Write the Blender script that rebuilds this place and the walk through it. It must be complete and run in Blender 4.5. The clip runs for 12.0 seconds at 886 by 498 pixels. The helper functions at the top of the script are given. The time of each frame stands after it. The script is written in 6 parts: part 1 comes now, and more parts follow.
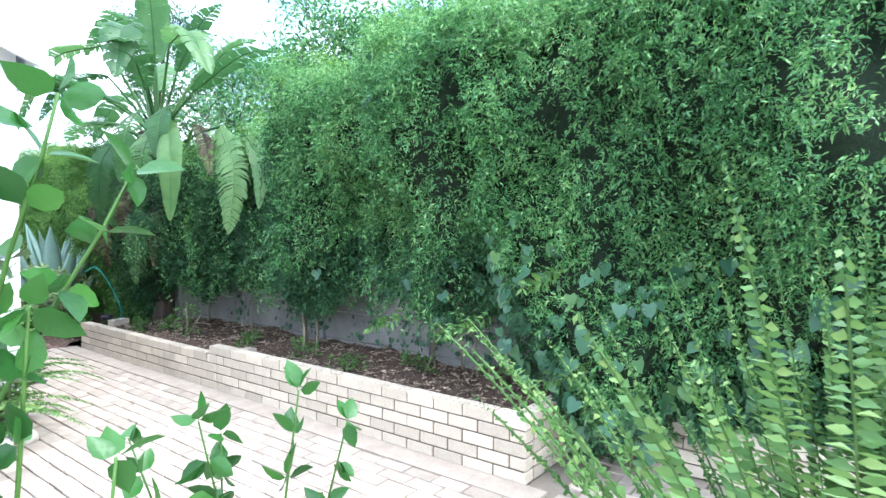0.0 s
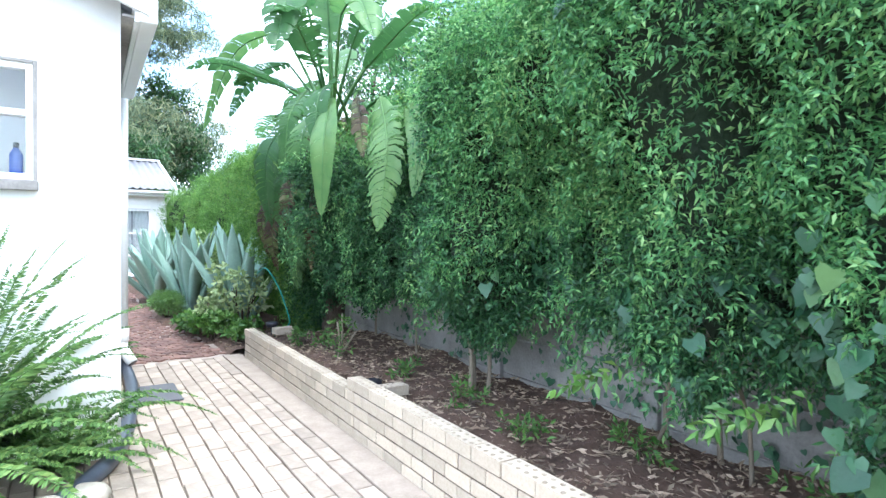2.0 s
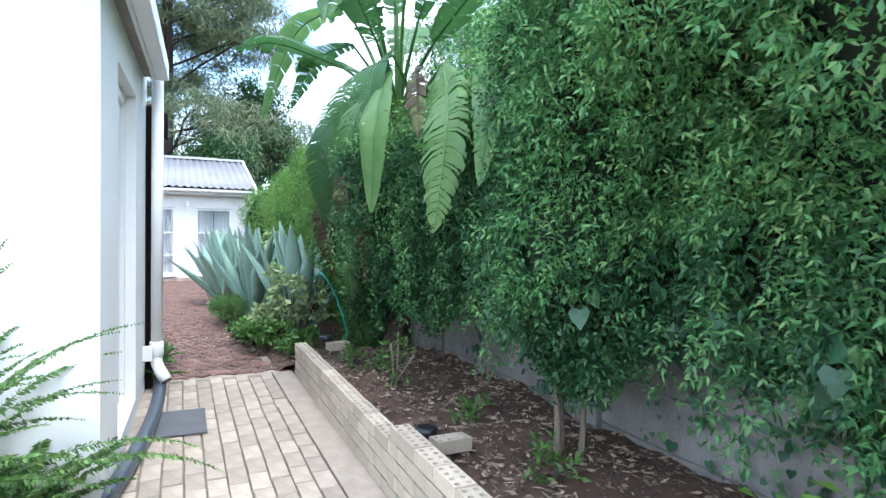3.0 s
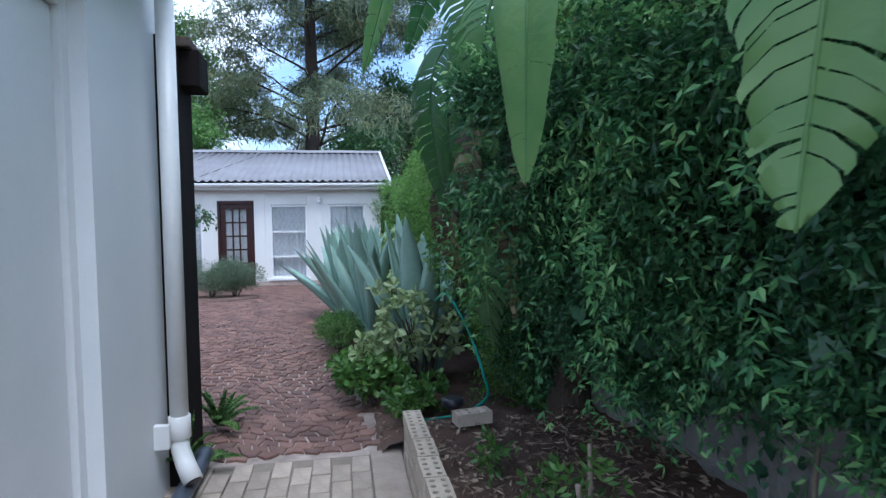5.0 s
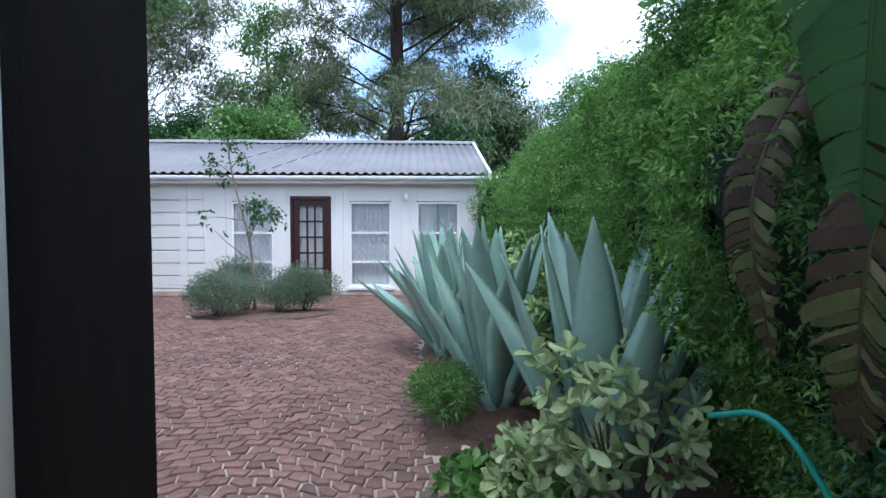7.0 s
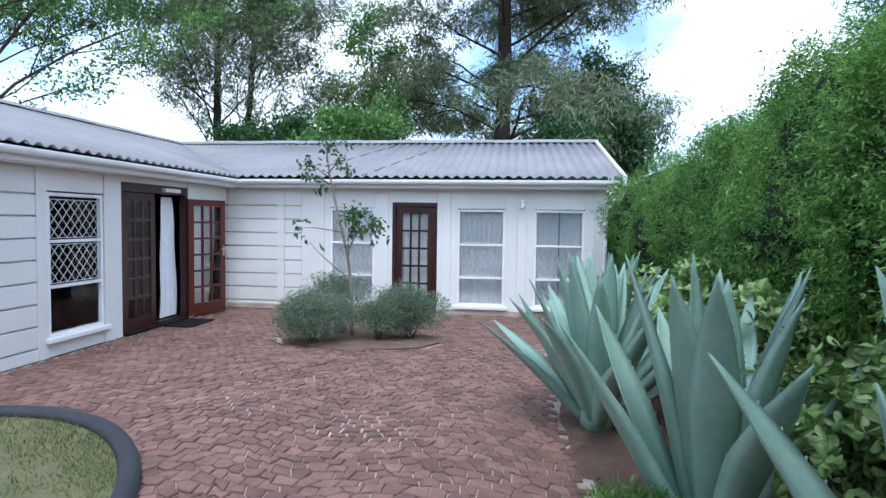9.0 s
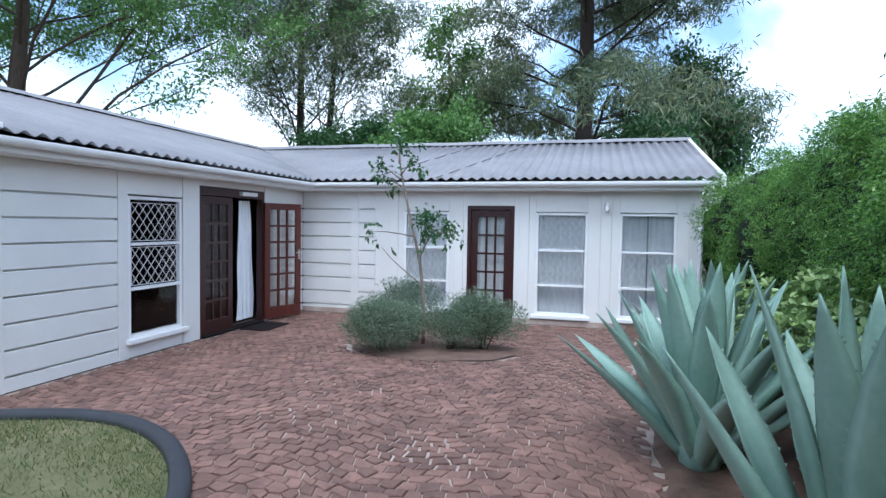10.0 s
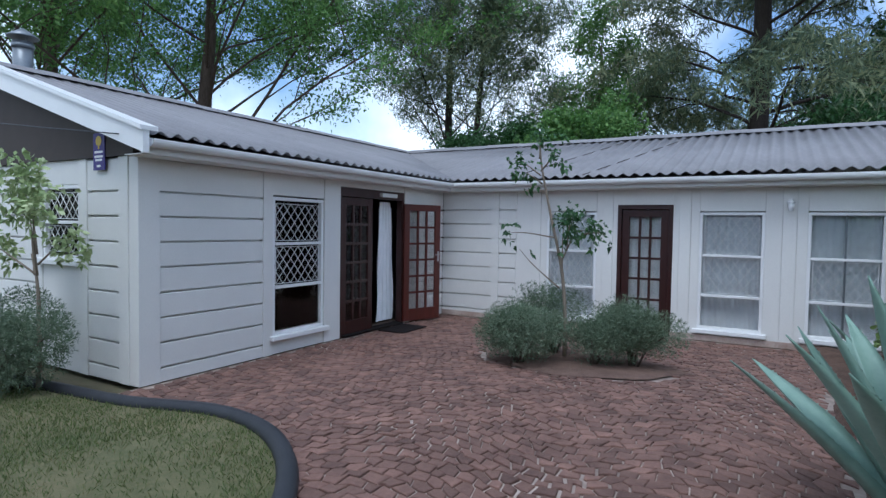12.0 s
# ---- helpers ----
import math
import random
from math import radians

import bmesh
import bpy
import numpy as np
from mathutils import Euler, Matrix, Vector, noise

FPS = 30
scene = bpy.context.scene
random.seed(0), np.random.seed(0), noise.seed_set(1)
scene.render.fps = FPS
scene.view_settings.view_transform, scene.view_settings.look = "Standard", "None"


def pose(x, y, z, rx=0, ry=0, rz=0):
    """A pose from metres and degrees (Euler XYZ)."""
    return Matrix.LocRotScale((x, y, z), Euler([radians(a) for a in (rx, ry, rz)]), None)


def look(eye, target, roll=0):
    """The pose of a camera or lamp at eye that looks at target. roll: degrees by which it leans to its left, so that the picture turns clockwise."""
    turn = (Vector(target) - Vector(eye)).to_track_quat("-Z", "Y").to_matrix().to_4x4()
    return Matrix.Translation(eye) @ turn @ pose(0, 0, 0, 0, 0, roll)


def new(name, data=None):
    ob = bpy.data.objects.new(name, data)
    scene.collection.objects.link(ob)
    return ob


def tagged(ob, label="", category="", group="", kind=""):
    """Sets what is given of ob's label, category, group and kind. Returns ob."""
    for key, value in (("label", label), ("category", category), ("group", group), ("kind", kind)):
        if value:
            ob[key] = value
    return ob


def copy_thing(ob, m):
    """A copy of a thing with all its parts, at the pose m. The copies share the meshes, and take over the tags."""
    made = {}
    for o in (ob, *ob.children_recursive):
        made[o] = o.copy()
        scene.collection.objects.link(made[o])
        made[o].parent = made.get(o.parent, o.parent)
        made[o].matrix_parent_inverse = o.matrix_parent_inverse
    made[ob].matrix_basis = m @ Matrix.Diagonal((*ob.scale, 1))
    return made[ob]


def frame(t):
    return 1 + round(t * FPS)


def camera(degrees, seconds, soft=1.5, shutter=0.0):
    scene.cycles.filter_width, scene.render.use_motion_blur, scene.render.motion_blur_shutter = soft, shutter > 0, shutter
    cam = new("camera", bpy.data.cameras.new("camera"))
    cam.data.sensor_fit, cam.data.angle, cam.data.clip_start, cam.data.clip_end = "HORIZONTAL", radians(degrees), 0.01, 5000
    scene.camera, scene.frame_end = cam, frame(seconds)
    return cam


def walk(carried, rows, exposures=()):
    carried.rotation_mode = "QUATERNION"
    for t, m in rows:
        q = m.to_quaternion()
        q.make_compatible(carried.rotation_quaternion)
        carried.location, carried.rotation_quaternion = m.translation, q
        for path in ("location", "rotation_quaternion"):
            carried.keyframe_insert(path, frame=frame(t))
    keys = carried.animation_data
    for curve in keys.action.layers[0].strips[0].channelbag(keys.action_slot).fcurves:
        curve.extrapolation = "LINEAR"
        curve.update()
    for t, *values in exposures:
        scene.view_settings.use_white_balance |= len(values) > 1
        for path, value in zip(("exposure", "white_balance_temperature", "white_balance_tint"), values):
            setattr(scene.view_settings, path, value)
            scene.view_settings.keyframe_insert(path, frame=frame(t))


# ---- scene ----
cam = camera(75.3, 12.0, soft=1.4, shutter=0.1)
PATH = [
    (0, (0.294, -0.111, 1.551), (1.899, 1.079, 1.473), 0.5),
    (0.5, (0.629, 0.16, 1.544), (2.142, 1.466, 1.466), 0.5),
    (1, (0.96, 0.414, 1.554), (2.345, 1.854, 1.47), 0.5),
    (1.5, (1.306, 0.732, 1.49), (2.557, 2.291, 1.422), 0.7),
    (2, (1.645, 1.093, 1.47), (2.738, 2.767, 1.406), 1.0),
    (2.5, (1.997, 1.508, 1.477), (2.951, 3.264, 1.411), 1.1),
    (3, (2.278, 1.967, 1.474), (3.108, 3.785, 1.407), 1.2),
    (3.2, (2.351, 2.18, 1.476), (3.143, 4.016, 1.414), 1.5),
    (4.8, (2.963, 3.994, 1.468), (3.337, 5.956, 1.365), -1.0),
    (5, (2.979, 4.276, 1.474), (3.318, 6.244, 1.375), -0.8),
    (5.5, (2.946, 4.946, 1.467), (3.185, 6.929, 1.372), -0.4),
    (6, (2.943, 5.626, 1.442), (3.104, 7.617, 1.352), -0.0),
    (6.5, (2.868, 6.187, 1.442), (2.979, 8.182, 1.352), 0.0),
    (8.3, (2.443, 7.676, 1.7), (2.353, 9.671, 1.587), 0.6),
    (8.5, (2.414, 7.828, 1.686), (2.279, 9.821, 1.581), 0.7),
    (9, (2.359, 8.129, 1.679), (2.099, 10.11, 1.581), 0.8),
    (9.5, (2.316, 8.366, 1.678), (1.919, 10.325, 1.589), 0.8),
    (10, (2.309, 8.564, 1.669), (1.785, 10.492, 1.583), 0.9),
    (10.5, (2.277, 8.728, 1.65), (1.627, 10.618, 1.568), 1.0),
    (11, (2.227, 8.884, 1.636), (1.454, 10.727, 1.556), 1.0),
    (11.5, (2.224, 9.025, 1.625), (1.331, 10.813, 1.545), 0.9),
    (12, (2.24, 9.105, 1.617), (1.241, 10.836, 1.539), 0.9),
]
walk(cam, [(t, look(eye, target, roll)) for t, eye, target, roll in PATH],
     [(0, 2.3, 5600, 5), (2, 2.35, 5600, 5), (3.2, 1.8, 5600, 6), (4.8, 0.98, 5200, 8), (6.5, 1.12, 5350, 8), (8.3, 1.1, 5450, 7), (9.5, 1.15, 5400, 6), (12, 0.35, 5350, 6)])
SKY, SUN = 0.15, 0.85

# ---------- world and light ----------
world = bpy.data.worlds.new("sky")
scene.world = world
world.use_nodes = True
_wn = world.node_tree.nodes
_sky = _wn.new("ShaderNodeTexSky")
_sky.sky_type, _sky.sun_disc = "NISHITA", False
_sky.sun_elevation, _sky.sun_rotation = radians(64), radians(164)
_sky.air_density, _sky.dust_density, _sky.ozone_density = 1.0, 2.5, 1.0
_wn["Background"].inputs[1].default_value = SKY
_wl = world.node_tree.links
_wc, _cn, _cr, _cm = _wn.new("ShaderNodeTexCoord"), _wn.new("ShaderNodeTexNoise"), _wn.new("ShaderNodeMapRange"), _wn.new("ShaderNodeMix")
_cn.inputs["Scale"].default_value, _cn.inputs["Detail"].default_value = 2.6, 7
_cr.inputs["From Min"].default_value, _cr.inputs["From Max"].default_value = 0.40, 0.58
_cm.data_type = "RGBA"
_cm.inputs["B"].default_value = (7.0, 7.2, 7.6, 1)     # thin bright cloud
_wl.new(_wc.outputs["Generated"], _cn.inputs["Vector"])
_wl.new(_cn.outputs["Fac"], _cr.inputs["Value"])
_wl.new(_cr.outputs["Result"], _cm.inputs["Factor"])
_wl.new(_sky.outputs[0], _cm.inputs["A"])
_wl.new(_cm.outputs["Result"], _wn["Background"].inputs[0])
sun = new("sun", bpy.data.lights.new("sun", "SUN"))
sun.data.energy, sun.data.angle, sun.data.color = SUN, radians(25), (1.0, 0.96, 0.9)
sun.matrix_world = look((0, 0, 30), (-0.12 * 24, 0.42 * 24, 30 - 24 * 0.9), 0)

# ---------- helpers ----------
rng = np.random.default_rng(7)


def nodes_of(name):
    m = bpy.data.materials.new(name)
    m.use_nodes = True
    n, l = m.node_tree.nodes, m.node_tree.links
    return m, n, l, n["Principled BSDF"]


def surf(name, c1, c2, scale=3.0, fine=60.0, rough=0.7, bump=0.2, depth=0.004, vary=0.0, metal=0.0, stretch=None, island=False, fine_mix=0.35, spec=0.5):
    """A weathered surface: two colours mixed by a broad and a fine noise, with fine relief."""
    m, n, l, p = nodes_of(name)
    tc = n.new("ShaderNodeTexCoord")
    src = tc.outputs["Object"]
    if stretch:
        mp = n.new("ShaderNodeMapping")
        mp.inputs["Scale"].default_value = stretch
        l.new(src, mp.inputs["Vector"])
        src = mp.outputs["Vector"]
    a, b = n.new("ShaderNodeTexNoise"), n.new("ShaderNodeTexNoise")
    for t, s in ((a, scale), (b, fine)):
        t.inputs["Scale"].default_value, t.inputs["Detail"].default_value = s, 6
        t.inputs["Roughness"].default_value = 0.65
        l.new(src, t.inputs["Vector"])
    mx = n.new("ShaderNodeMix")
    mx.data_type = "FLOAT"
    mx.inputs["Factor"].default_value = fine_mix
    l.new(a.outputs["Fac"], mx.inputs["A"])
    l.new(b.outputs["Fac"], mx.inputs["B"])
    fac = mx.outputs["Result"]
    st = n.new("ShaderNodeMapRange")
    st.inputs["From Min"].default_value, st.inputs["From Max"].default_value = 0.32, 0.68
    l.new(fac, st.inputs["Value"])
    fac = st.outputs["Result"]
    cm = n.new("ShaderNodeMix")
    cm.data_type = "RGBA"
    cm.inputs["A"].default_value, cm.inputs["B"].default_value = (*c1, 1), (*c2, 1)
    l.new(fac, cm.inputs["Factor"])
    col = cm.outputs["Result"]
    if vary:
        if island:
            rnd = n.new("ShaderNodeNewGeometry").outputs["Random Per Island"]
        else:
            rnd = n.new("ShaderNodeObjectInfo").outputs["Random"]
        mr = n.new("ShaderNodeMapRange")
        mr.inputs["To Min"].default_value, mr.inputs["To Max"].default_value = 1 - vary, 1 + vary
        l.new(rnd, mr.inputs["Value"])
        hs = n.new("ShaderNodeHueSaturation")
        l.new(mr.outputs["Result"], hs.inputs["Value"])
        l.new(col, hs.inputs["Color"])
        col = hs.outputs["Color"]
    l.new(col, p.inputs["Base Color"])
    p.inputs["Roughness"].default_value, p.inputs["Metallic"].default_value = rough, metal
    p.inputs["Specular IOR Level"].default_value = spec
    if bump:
        bn = n.new("ShaderNodeBump")
        bn.inputs["Strength"].default_value, bn.inputs["Distance"].default_value = bump, depth
        l.new(b.outputs["Fac"], bn.inputs["Height"])
        l.new(bn.outputs["Normal"], p.inputs["Normal"])
    return m


def leafy(name, cols, rough=0.5, through_light=0.3, obj=False, scale=0.0):
    """Leaves: a colour for each leaf from a ramp, a soft light passing through."""
    m, n, l, p = nodes_of(name)
    rnd = n.new("ShaderNodeObjectInfo").outputs["Random"] if obj else n.new("ShaderNodeNewGeometry").outputs["Random Per Island"]
    tc = n.new("ShaderNodeTexCoord")
    ns = n.new("ShaderNodeTexNoise")
    ns.inputs["Scale"].default_value = scale or 1.6
    l.new(tc.outputs["Object"], ns.inputs["Vector"])
    mx = n.new("ShaderNodeMix")
    mx.data_type, mx.inputs["Factor"].default_value = "FLOAT", 0.45
    l.new(rnd, mx.inputs["A"])
    l.new(ns.outputs["Fac"], mx.inputs["B"])
    rp = n.new("ShaderNodeValToRGB")
    e = rp.color_ramp.elements
    while len(e) < len(cols):
        e.new(0.5)
    for i, c in enumerate(cols):
        e[i].position, e[i].color = 0.15 + 0.7 * i / (len(cols) - 1), (*c, 1)
    l.new(mx.outputs["Result"], rp.inputs["Fac"])
    l.new(rp.outputs["Color"], p.inputs["Base Color"])
    p.inputs["Roughness"].default_value = rough
    fn = n.new("ShaderNodeTexNoise")
    fn.inputs["Scale"].default_value, fn.inputs["Detail"].default_value = 45, 3
    l.new(tc.outputs["Object"], fn.inputs["Vector"])
    bn = n.new("ShaderNodeBump")
    bn.inputs["Strength"].default_value, bn.inputs["Distance"].default_value = 0.35, 0.01
    l.new(fn.outputs["Fac"], bn.inputs["Height"])
    l.new(bn.outputs["Normal"], p.inputs["Normal"])
    tr = n.new("ShaderNodeBsdfTranslucent")
    l.new(rp.outputs["Color"], tr.inputs["Color"])
    ms = n.new("ShaderNodeMixShader")
    ms.inputs[0].default_value = through_light
    l.new(p.outputs[0], ms.inputs[1])
    l.new(tr.outputs[0], ms.inputs[2])
    l.new(ms.outputs[0], n["Material Output"].inputs["Surface"])
    return m


def glass(name, tint=(0.98, 0.99, 0.99), clear=0.75, rough=0.02):
    m, n, l, p = nodes_of(name)
    p.inputs["Base Color"].default_value, p.inputs["Roughness"].default_value = (0.02, 0.02, 0.02, 1), rough
    p.inputs["Specular IOR Level"].default_value = 0.8
    tr = n.new("ShaderNodeBsdfTransparent")
    tr.inputs["Color"].default_value = (*tint, 1)
    gl = n.new("ShaderNodeBsdfGlossy")
    gl.inputs["Roughness"].default_value = rough
    fr = n.new("ShaderNodeFresnel")
    fr.inputs["IOR"].default_value = 1.5
    ms = n.new("ShaderNodeMixShader")
    l.new(fr.outputs[0], ms.inputs[0])
    l.new(tr.outputs[0], ms.inputs[1])
    l.new(gl.outputs[0], ms.inputs[2])
    l.new(ms.outputs[0], n["Material Output"].inputs["Surface"])
    return m


def bm_box(bm, lo, hi, bev=0.0):
    vs = [bm.verts.new((x, y, z)) for z in (lo[2], hi[2]) for y in (lo[1], hi[1]) for x in (lo[0], hi[0])]
    fs = [bm.faces.new([vs[i] for i in f]) for f in ((0, 2, 3, 1), (4, 5, 7, 6), (0, 1, 5, 4), (2, 6, 7, 3), (0, 4, 6, 2), (1, 3, 7, 5))]
    if bev:
        es = list({e for f in fs for e in f.edges})
        bmesh.ops.bevel(bm, geom=es, offset=bev, segments=2, affect="EDGES", profile=0.5)


def boxes(*lohi, bev=0.0):
    bm = bmesh.new()
    for lo, hi in lohi:
        bm_box(bm, lo, hi, bev)
    return bm


def bm_tube(bm, pts, radii, sides=8, cap=True):
    pts = [Vector(p) for p in pts]
    rings, up = [], None
    for i, p in enumerate(pts):
        d = (pts[min(i + 1, len(pts) - 1)] - pts[max(i - 1, 0)]).normalized()
        if up is None:
            up = d.orthogonal().normalized()
        up = (up - d * up.dot(d)).normalized()
        s = d.cross(up)
        r = radii[i] if hasattr(radii, "__len__") else radii
        rings.append([bm.verts.new(p + (up * math.cos(a) + s * math.sin(a)) * r) for a in (2 * math.pi * k / sides for k in range(sides))])
    for a, b in zip(rings, rings[1:]):
        for k in range(sides):
            bm.faces.new((a[k], a[(k + 1) % sides], b[(k + 1) % sides], b[k])).smooth = True
    if cap:
        bm.faces.new(rings[0][::-1])
        bm.faces.new(rings[-1])


def tubes(*specs, sides=8):
    bm = bmesh.new()
    for pts, r in specs:
        bm_tube(bm, pts, r, sides)
    return bm


def curve_pts(ctrl, n=24):
    """A smooth line (Catmull-Rom) through control points."""
    c = [Vector(p) for p in ctrl]
    c = [c[0] * 2 - c[1], *c, c[-1] * 2 - c[-2]]
    out, seg = [], len(c) - 3
    for i in range(n + 1):
        u = i / n * seg
        k = min(int(u), seg - 1)
        t = u - k
        a, b, d, e = c[k:k + 4]
        out.append(0.5 * ((2 * b) + (d - a) * t + (2 * a - 5 * b + 4 * d - e) * t * t + (3 * b - a - 3 * d + e) * t ** 3))
    return out


def mesh_of(name, src, material=None):
    if isinstance(src, bpy.types.Mesh):
        me = src
    else:
        me = bpy.data.meshes.new(name)
        bmesh.ops.recalc_face_normals(src, faces=src.faces[:])
        src.to_mesh(me)
        src.free()
    if material and not me.materials:
        me.materials.append(material)
    return me


def part(name, src, material, parent=None, label="", m=None):
    ob = new(name, mesh_of(name, src, material))
    if m is not None:
        ob.matrix_basis = m
    if parent:
        ob.parent = parent
    if label:
        ob["label"] = label
    return ob


def thing(name, label, category, group="", kind="", m=None):
    ob = new(name)
    ob.empty_display_size = 0.1
    if m is not None:
        ob.matrix_basis = m
    return tagged(ob, label, category, group, kind)


def solid(name, src, material, label, category="", group="", kind="", m=None):
    return tagged(part(name, src, material, None, "", m), label, category, group, kind)


def raw_mesh(name, verts, faces_flat, per_face, material, smooth=False):
    """A mesh straight from arrays: faces all with per_face corners."""
    verts, faces_flat = np.asarray(verts, np.float32).reshape(-1, 3), np.asarray(faces_flat, np.int32).ravel()
    nf = len(faces_flat) // per_face
    me = bpy.data.meshes.new(name)
    me.vertices.add(len(verts))
    me.vertices.foreach_set("co", verts.ravel())
    me.loops.add(len(faces_flat))
    me.loops.foreach_set("vertex_index", faces_flat)
    me.polygons.add(nf)
    me.polygons.foreach_set("loop_start", np.arange(nf, dtype=np.int32) * per_face)
    me.polygons.foreach_set("loop_total", np.full(nf, per_face, np.int32))
    if smooth:
        me.polygons.foreach_set("use_smooth", np.ones(nf, bool))
    me.update(calc_edges=True)
    me.materials.append(material)
    return me


def unit(v):
    return v / np.maximum(np.linalg.norm(v, axis=-1, keepdims=True), 1e-9)


def leaf_cloud(name, P, D, L, W, material, fold=0.25, droop=0.0):
    """Many small folded leaves: base P, direction D, length L and width W (arrays)."""
    n = len(P)
    D = unit(D)
    S = unit(np.cross(D, rng.normal(size=(n, 3))))
    N = np.cross(S, D)
    L, W = np.broadcast_to(L, n)[:, None], np.broadcast_to(W, n)[:, None]
    mid = P + D * L * 0.45
    tip = P + D * L + np.array([0, 0, -1.0]) * L * droop
    V = np.stack([P, mid + S * W / 2 + N * W * fold, tip, mid - S * W / 2 + N * W * fold], 1)
    F = np.arange(n)[:, None] * 4 + np.array([0, 1, 2, 0, 2, 3])
    return raw_mesh(name, V, F, 3, material)


def twig_cloud(name, P, A, tl, k, L, W, material, splay=0.85, droop=0.15):
    """Feathered twigs: at each P a twig along A, with k pairs of leaflets."""
    n = len(P)
    A = unit(A)
    B = unit(np.cross(A, rng.normal(size=(n, 3))))
    tl = np.broadcast_to(tl, n)
    Ps, Ds = [], []
    for i in range(k):
        t = (0.15 + 0.85 * i / max(k - 1, 1))
        base = P + A * (tl * t)[:, None]
        for s in (-1, 1):
            Ps.append(base)
            Ds.append(A * (1 - splay * 0.6) + B * s * splay + rng.normal(size=(n, 3)) * 0.18)
    Ps.append(P + A * tl[:, None])
    Ds.append(A)
    Ps, Ds = np.concatenate(Ps), np.concatenate(Ds)
    sc = rng.uniform(0.7, 1.25, len(Ps))
    return leaf_cloud(name, Ps, Ds, L * sc, W * sc, material, droop=droop)


def oval_cloud(name, P, D, size, wide, material):
    """Broad rounded leaves, a little cupped: base P, direction D."""
    n = len(P)
    D = unit(D)
    S = unit(np.cross(D, rng.normal(size=(n, 3))))
    N_ = np.cross(S, D)
    shape = [(0, 0.0, 0), (0.6, 0.3, 0.1), (1, 0.62, 0.14), (0.62, 0.9, 0.08), (0, 1.0, 0.0), (-0.62, 0.9, 0.08), (-1, 0.62, 0.14), (-0.6, 0.3, 0.1), (0, 0.6, 0)]
    V = np.stack([P + (S * a * wide / 2 + D * b_ + N_ * c) * size[:, None] for a, b_, c in shape], 1)
    base = np.array([[8, q, (q + 1) % 8] for q in range(8)]).ravel()
    return raw_mesh(name, V, np.arange(n)[:, None] * 9 + base, 3, material)


def rosettes(name, P, A, k, size, wide, material):
    """At each P a whorl of k rounded leaves round the shoot's axis A."""
    n = len(P)
    A = unit(A)
    B = unit(np.cross(A, rng.normal(size=(n, 3))))
    C = np.cross(A, B)
    Ds = [B * math.cos(6.283 * i / k) + C * math.sin(6.283 * i / k) + A * (0.25 + 0.5 * (i % 2)) + rng.normal(size=(n, 3)) * 0.15 for i in range(k)]
    return oval_cloud(name, np.tile(P, (k, 1)), np.concatenate(Ds), size * rng.uniform(0.65, 1.2, n * k), wide, material)


def fbm(x, y, z=0.0, s=1.0):
    return noise.fractal(Vector((x * s, y * s, z * s)), 1.0, 2.0, 3)


# ---------- materials ----------
M_white = surf("white_plaster", (0.74, 0.75, 0.76), (0.82, 0.82, 0.82), 1.2, 90, 0.75, 0.25, 0.003)
M_cream = surf("cream_wall_paint", (0.68, 0.67, 0.65), (0.78, 0.77, 0.74), 0.9, 70, 0.7, 0.3, 0.004, stretch=(1, 1, 0.6))
M_paint = surf("white_gloss_paint", (0.76, 0.76, 0.76), (0.83, 0.83, 0.83), 2, 50, 0.4, 0.1, 0.002)
M_plinth = surf("stained_plinth", (0.3, 0.2, 0.16), (0.55, 0.47, 0.42), 3, 40, 0.85, 0.4, 0.005)
M_roof = surf("grey_fibre_cement", (0.19, 0.185, 0.195), (0.28, 0.272, 0.285), 1.0, 30, 0.85, 0.3, 0.004, stretch=(1, 1, 1))
M_darkwood = surf("dark_stained_timber", (0.006, 0.005, 0.006), (0.018, 0.013, 0.012), 4, 60, 0.9, 0.5, 0.004, stretch=(3, 3, 0.4), spec=0.15)
M_gable = surf("brown_painted_board", (0.03, 0.021, 0.018), (0.05, 0.036, 0.03), 3, 50, 0.7, 0.3, 0.003)
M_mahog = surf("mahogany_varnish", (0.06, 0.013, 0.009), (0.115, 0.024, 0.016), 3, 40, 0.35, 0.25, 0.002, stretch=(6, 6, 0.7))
M_mahog_dark = surf("dark_and_shaded_mahogany", (0.024, 0.007, 0.006), (0.044, 0.012, 0.01), 3, 40, 0.35, 0.25, 0.002, stretch=(6, 6, 0.7))
M_brick = surf("buff_brick", (0.44, 0.36, 0.275), (0.6, 0.515, 0.41), 9, 70, 0.85, 0.5, 0.005, vary=0.16)
M_mortar = surf("sandy_mortar", (0.11, 0.085, 0.065), (0.2, 0.16, 0.125), 8, 60, 0.9, 0.6, 0.005)
M_paver = surf("clay_paver", (0.29, 0.235, 0.19), (0.46, 0.38, 0.31), 6, 60, 0.85, 0.45, 0.005, vary=0.18)
M_paver_i = surf("clay_paver_run", (0.29, 0.235, 0.19), (0.46, 0.38, 0.31), 6, 60, 0.85, 0.45, 0.005, vary=0.18, island=True)
M_sand = surf("paving_sand", (0.19, 0.155, 0.12), (0.28, 0.235, 0.19), 10, 80, 0.95, 0.6, 0.006)
M_cobble = surf("red_cobble", (0.095, 0.05, 0.040), (0.235, 0.132, 0.102), 5, 45, 0.75, 0.6, 0.008, vary=0.3)
M_cobble_i = surf("red_cobble_run", (0.095, 0.05, 0.040), (0.235, 0.132, 0.102), 5, 45, 0.75, 0.6, 0.008, vary=0.3, island=True)
